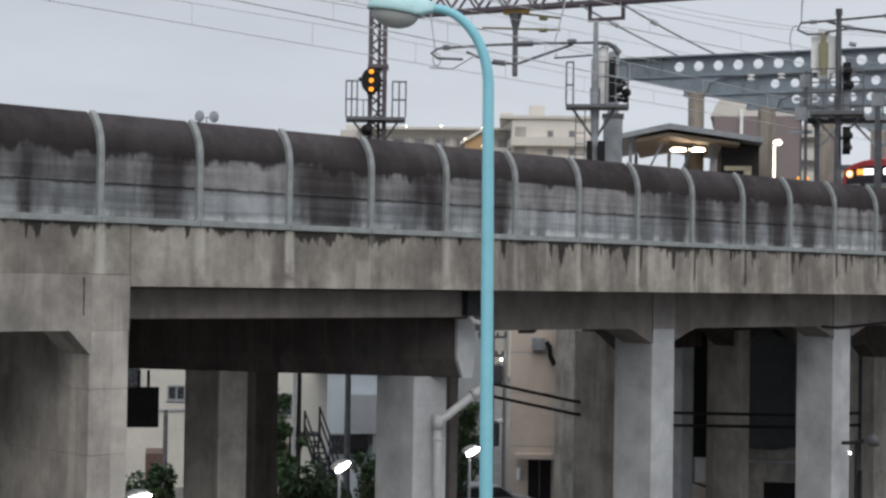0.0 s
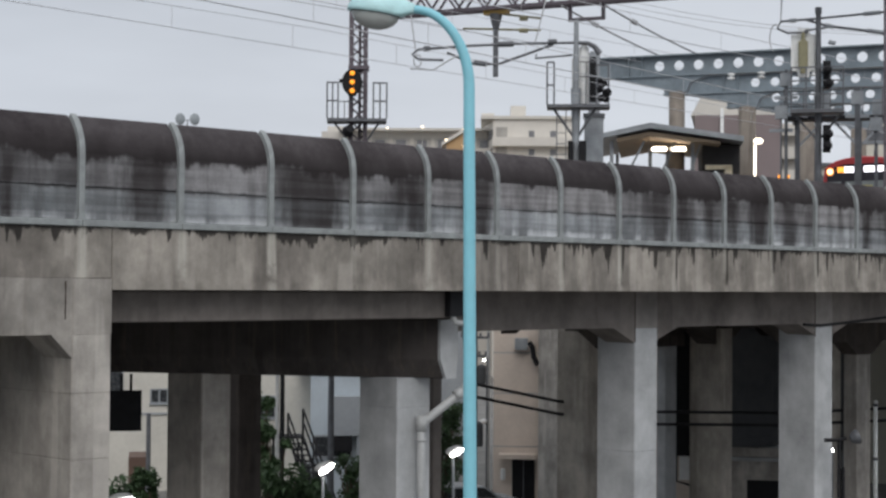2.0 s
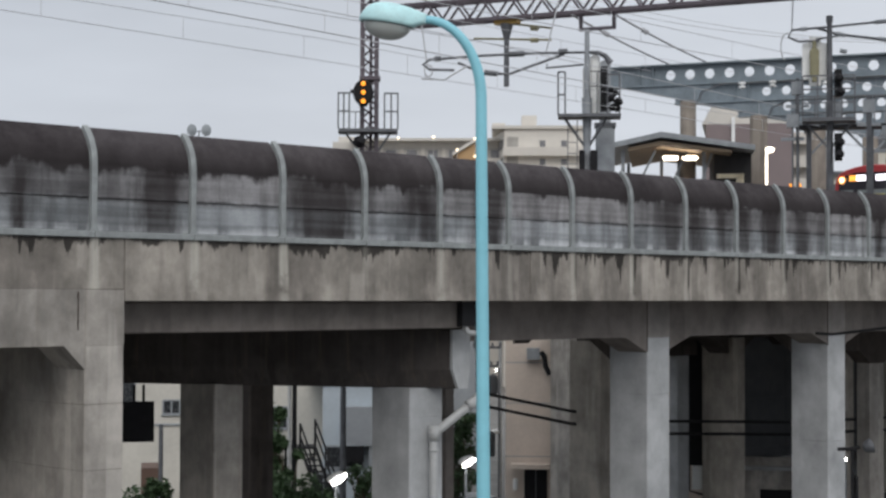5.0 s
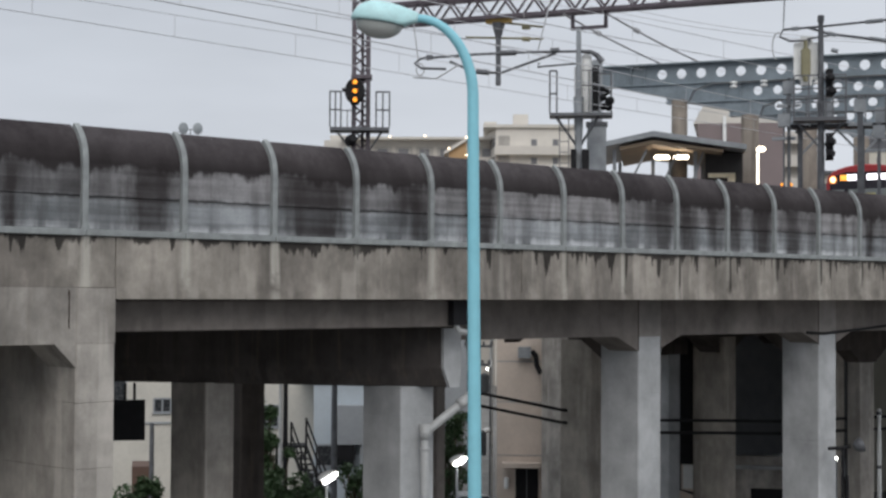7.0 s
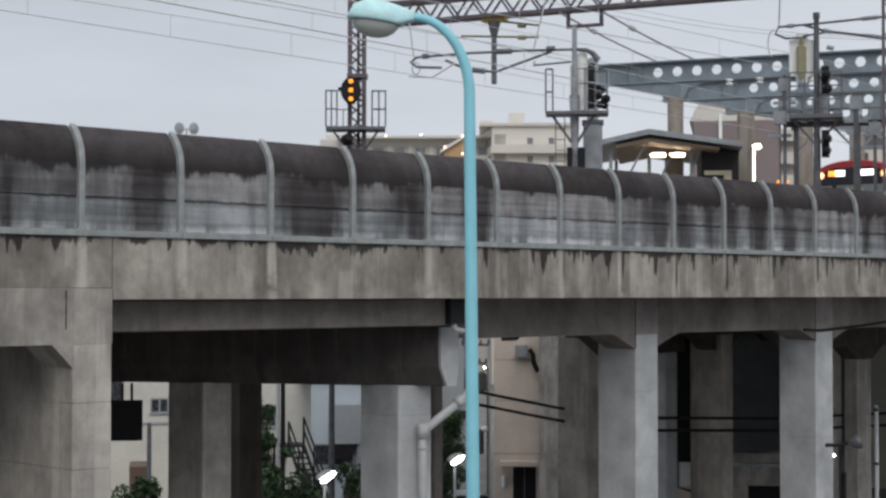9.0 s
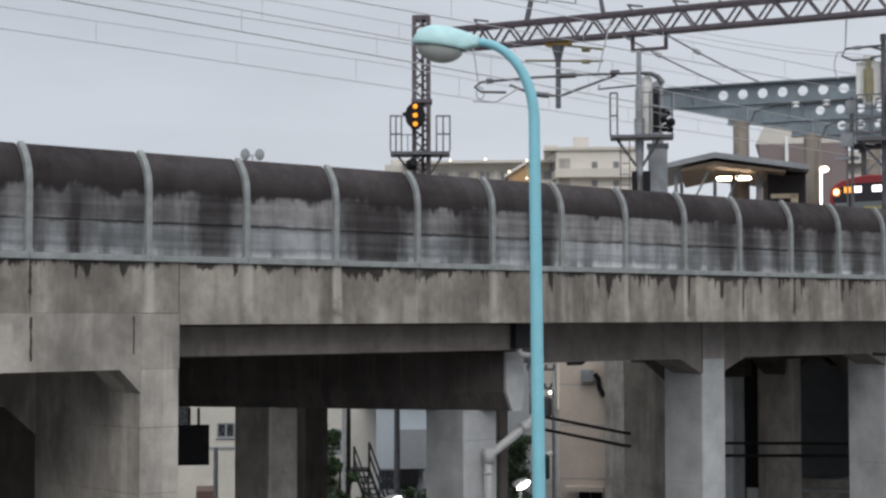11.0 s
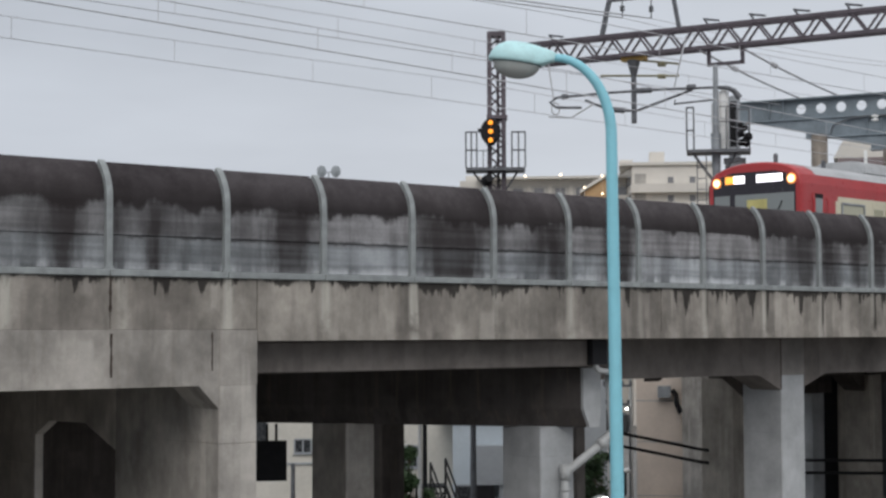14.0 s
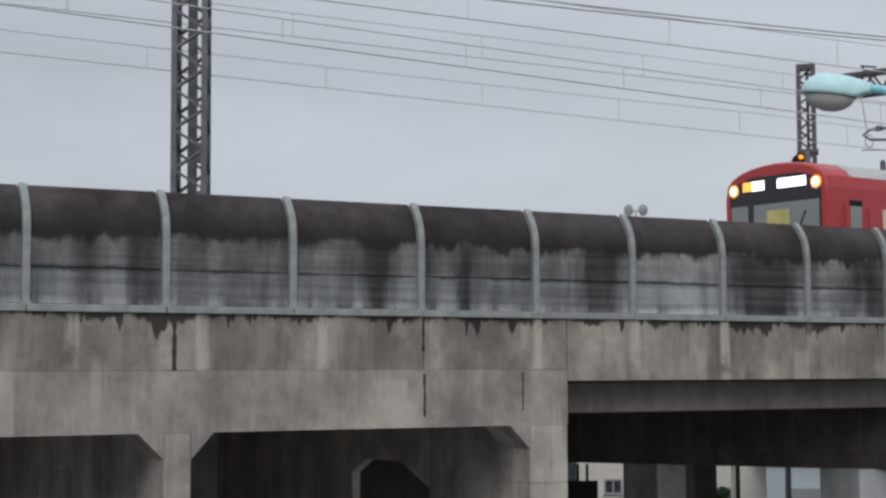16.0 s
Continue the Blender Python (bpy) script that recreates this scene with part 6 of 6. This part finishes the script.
tw = solo("stair_tower", bm, APT_WALL, "pale stair tower beside the station", "tower")
tw.matrix_world = pose(*polar(36.6, 128), 0, 0, facing(36.6))
# orange marker lights low by the tracks
for deg in (33.9, 33.6):
    e = thing("marker_light", "small lit orange marker light by the platform", "lamp", place(deg, 60), facing(deg), group="marker lights")
    bm = B()
    made = bmesh.ops.create_uvsphere(bm, u_segments=10, v_segments=8, radius=0.06)
    bmesh.ops.translate(bm, vec=(0, 0, 3.55), verts=bm.verts)
    part("bulb", bm, ORANGE, e)
    bm = B()
    rod(bm, (0, 0.1, 0), (0, 0.1, 3.5), 0.04)
    part("post", bm, STEEL, e)

# pale upright pipes under the deck
for deg, dist, h in ((30.70, 57.0, 5.2),):
    e = thing("upright_pipe", "pale grey upright pipe under the deck", "pipe", polar(deg, dist, 0), facing(deg), group="upright pipes")
    bm = B()
    rod(bm, (0, 0, 0), (0, 0, h), 0.07, sides=12)
    part("pipe", bm, WHITE, e, smooth=True)
    for z in (1.2, 3.2, h - 0.2):
        bm = B()
        rod(bm, (0, 0, z), (0, 0, z + 0.10), 0.09, sides=12)
        part("clamp", bm, STEEL, e)


# ---- train (its own space: front at x = 0, body along +x, near side at -y, rail top at z = 0) ----
train = thing("train", "red and cream electric commuter train with lit headlamps", "train")
RED = plain("red_train_paint", (0.44, 0.040, 0.045), 0.35, 0.0, 0.10, 1.2, 0.02)
IVORY = plain("cream_train_paint", (0.62, 0.58, 0.44), 0.35, 0.0, 0.06, 1.5, 0.02)
ROOF = plain("grey_train_roof", (0.42, 0.43, 0.44), 0.6, 0.0, 0.15, 2.0)
MASK = plain("black_front_mask", (0.018, 0.014, 0.021), 0.2, 0.0, 0.15, 2.0, 0.02)
GLASS, n_, l_, b_ = material("train_window_glass", 0.06)
b_.inputs["Base Color"].default_value = (0.30, 0.33, 0.33, 1)
b_.inputs["Transmission Weight"].default_value = 0.25
# yellowish base colour stands for the lit interior; the pane gives no light
WARM_PANE, n_, l_, b_ = material("warm_lit_pane", 0.08)
b_.inputs["Base Color"].default_value = (0.42, 0.41, 0.30, 1)
HALF = 1.40


def section(y_in=0.0):
    """Half-round roofed cross-section of a car as (y, z)."""
    h = HALF - y_in
    pts = [(-h, 0.95), (-h, 3.28 - y_in)]
    for i in range(1, 12):
        a = math.pi * i / 12
        pts.append((-h * math.cos(a), 3.30 - y_in + (0.60) * math.sin(a) ** 0.75))
    return pts + [(h, 3.28 - y_in), (h, 0.95)]


def car_body(x0, x1, name, nose):
    bm = B()
    rings = []
    stations = [(x0 + 0.0, 0.045), (x0 + 0.03, 0.02), (x0 + 0.09, 0.005), (x0 + 0.20, 0.0)] if nose else [(x0, 0.0)]
    for x, inset in stations + [(x1, 0.0)]:
        rings.append([bm.verts.new((x, y, z)) for y, z in section(inset)])
    k = len(rings[0])
    for a, b in zip(rings, rings[1:]):
        for i in range(k):
            bm.faces.new((a[i], a[(i + 1) % k], b[(i + 1) % k], b[i]))
    bm.faces.new(rings[0]), bm.faces.new(rings[-1][::-1])
    return part(name, bm, RED, train, "glossy red car body")


body = car_body(0.0, 18.6, "car_body", True)
body2 = car_body(19.1, 37.5, "car_body", False)
bm = B()
box(bm, 18.55, 19.15, -1.1, 1.1, 1.0, 3.4)
part("gangway", bm, BLACK, train)
# grey roof skin set just above the shell
for x0, x1, own in ((0.75, 18.6, body), (19.1, 37.5, body2)):
    bm = B()
    hi = [(y * 1.0, z + 0.012) for y, z in section() if z > 3.5]
    prism(bm, hi + [(y, z - 0.1) for y, z in hi[::-1]], "x", x0, x1)
    part("roof", bm, ROOF, own)
    for cx in (4.2, 9.3, 14.4):
        bm = B()
        prism(bm, [(-0.85, 3.80), (-0.78, 4.10), (-0.5, 4.2), (0.5, 4.2), (0.78, 4.10), (0.85, 3.80)], "x", x0 - 0.75 + cx, x0 - 0.75 + cx + 2.6)
        bmesh.ops.bevel(bm, geom=bm.edges[:], offset=0.05, segments=2, affect="EDGES")
        part("air_conditioner", bm, ROOF, own)
# front: black mask, windows, lamps and displays, proud of the shell
bm = B()
prism(bm, [(-1.23, 2.05), (-1.23, 3.30), (-1.09, 3.52), (-0.64, 3.64), (0.64, 3.64), (1.09, 3.52), (1.23, 3.30), (1.23, 2.05)], "x", -0.012, 0.05)
mask = part("front_mask", bm, MASK, body, "black front mask")
for y0, y1 in ((0.72, 1.19), (-1.19, 0.56)):
    bm = B()
    box(bm, -0.022, -0.012, y0, y1, 2.15, 3.06)
    part("windscreen", bm, GLASS, mask, "grey windscreen glass")
# yellow panel on the glass paints the warm light inside the cab
bm = B()
box(bm, -0.027, -0.0225, -0.40, 0.20, 2.2, 2.92)
part("blind", bm, plain("lit_interior_yellow", (0.55, 0.50, 0.20), 0.7), mask, "yellow panel standing for the lit cab interior")
bm = B()
bar(bm, (-0.035, -0.48, 2.2), (-0.035, -0.85, 2.85), 0.02)
part("wiper", bm, BLACK, mask)
HEAD = glow("headlamp_glow", (1.0, 0.76, 0.42), 2.6)
HALO = glow("amber_halo_glow", (1.0, 0.38, 0.10), 0.8)
DEST = glow("white_display", (0.97, 0.93, 1.0), 2.5)
DESTO = glow("orange_display", (1.0, 0.42, 0.06), 1.3)
for y in (-1.115, 1.115):
    bm = B()
    lathe(bm, [(0.098, 0), (0.09, 0.03), (0.04, 0.05)], pose(-0.012, y, 3.40, 0, -90, 0), 18)
    part("headlamp", bm, HEAD, body, "glowing warm headlamp")
    # emissive ring added to imitate the orange halo round the lamp
    bm = B()
    lathe(bm, [(0.135, 0), (0.135, 0.02), (0.10, 0.025)], pose(-0.005, y, 3.40, 0, -90, 0), 18)
    part("lamp_halo", bm, HALO, body, "amber glowing ring for the headlamp's halo")
for y0, y1, m, nm in ((-0.85, -0.10, DEST, "glowing white display"), (0.27, 0.59, DEST, "glowing white display"), (0.60, 0.85, DESTO, "glowing orange display")):
    bm = B()
    box(bm, -0.03, -0.012, y0, y1, 3.36, 3.55)
    part("display", bm, m, mask, nm)
# side: cream panel with windows, doors, cab door
for x0, own in ((0.0, body), (18.6, body2)):
    y = -HALF
    bm = B()
    box(bm, x0 + 1.65, x0 + 18.2, y - 0.006, y + 0.02, 1.15, 3.02)
    bmesh.ops.bevel(bm, geom=[e for e in bm.edges if abs(e.verts[0].co.y - e.verts[1].co.y) > 0.01], offset=0.12, segments=4, affect="EDGES")
    part("cream_band", bm, IVORY, own, "cream side panel")
    for wx, ww in ((1.95, 1.15), (5.2, 1.7), (7.05, 1.7), (10.6, 1.7), (12.4, 1.7), (15.9, 1.6)):
        bm = B()
        for a, b in (((wx, 2.0), (wx + ww, 2.0)), ((wx, 2.85), (wx + ww, 2.85)), ((wx, 2.0), (wx, 2.85)), ((wx + ww, 2.0), (wx + ww, 2.85))):
            bar(bm, (x0 + a[0], y - 0.012, a[1]), (x0 + b[0], y - 0.012, b[1]), 0.05)
        wf = part("side_window", bm, STEEL_PALE, own)
        bm = B()
        box(bm, x0 + wx, x0 + wx + ww, y - 0.014, y - 0.008, 2.0, 2.85)
        part("pane", bm, WARM_PANE, wf)
    for dx in (3.55, 8.95, 14.3):
        bm = B()
        box(bm, x0 + dx, x0 + dx + 1.3, y - 0.010, y + 0.01, 1.1, 2.95)
        dr = part("door", bm, IVORY, own)
        for k in (0.1, 0.72):
            bm = B()
            box(bm, x0 + dx + k, x0 + dx + k + 0.48, y - 0.018, y - 0.011, 1.95, 2.78)
            part("door_window", bm, WARM_PANE, dr)
bm = B()
box(bm, 0.52, 1.12, -HALF - 0.012, -HALF + 0.01, 1.1, 3.05)
cd = part("cab_door", bm, RED, body)
bm = B()
box(bm, 0.64, 0.98, -HALF - 0.020, -HALF - 0.013, 2.1, 2.92)
part("door_window", bm, GLASS, cd)
bm = B()
box(bm, 0.62, 1.00, -HALF - 0.022, -HALF - 0.013, 2.925, 3.04)
part("window_hood", bm, BLACK, cd)
for x in (0.47, 1.17):
    bm = B()
    tube(bm, [(x, -HALF, 1.3), (x, -HALF - 0.06, 1.36), (x, -HALF - 0.06, 2.86), (x, -HALF, 2.95)], 0.018, 8)
    part("grab_rail", bm, RED, cd)
for x in (0.9, 3.3):
    bm = B()
    lathe(bm, [(0.05, 0), (0.06, 0.1), (0.06, 0.28), (0.03, 0.32)], pose(x, -0.1, 3.86), 12)
    part("roof_aerial", bm, STEEL, body)
# running gear
for cx in (2.6, 15.6, 21.7, 34.7):
    bm = B()
    box(bm, cx - 1.5, cx + 1.5, -1.0, 1.0, 0.45, 0.95)
    bg = part("bogie", bm, BLACK, train)
    for dx in (-1.05, 1.05):
        bm = B()
        for s in (-1, 1):
            lathe(bm, [(0.43, -0.06), (0.43, 0.06)], pose(cx + dx, 0.72 * s, 0.43, 90, 0, 0), 20)
        part("wheel_set", bm, STEEL, bg)
bm = B()
box(bm, 4.6, 13.4, -1.15, 1.15, 0.35, 0.95)
part("underfloor_case", bm, BLACK, train)


# ---- what moves ----
TRACK = 7.0


def motions():
    # seconds, metres along the track, drop of the track towards the viewer's end
    along = ((0.0, 26.45, 0.0), (8.2, 26.45, 0.0), (8.6, 26.2, 0.0), (9.2, 25.6, 0.0), (10.0, 24.3, 0.0), (11.0, 22.1, 0.0), (12.3, 18.05, 0.0), (13.0, 15.39, 0.0), (14.0, 11.1, 0.01), (14.5, 8.65, 0.025), (15.3, 4.36, 0.06), (16.0, 0.1, 0.10))
    rows = []
    for t, s, drop in along:
        p = Vector((21.9, 25.9)) + s * Vector((math.cos(radians(TRACK)), math.sin(radians(TRACK))))
        rows.append((t, pose(p.x, p.y, EYE + 0.48 - drop, 0, 0, TRACK)))
    walk(train, rows)


motions()
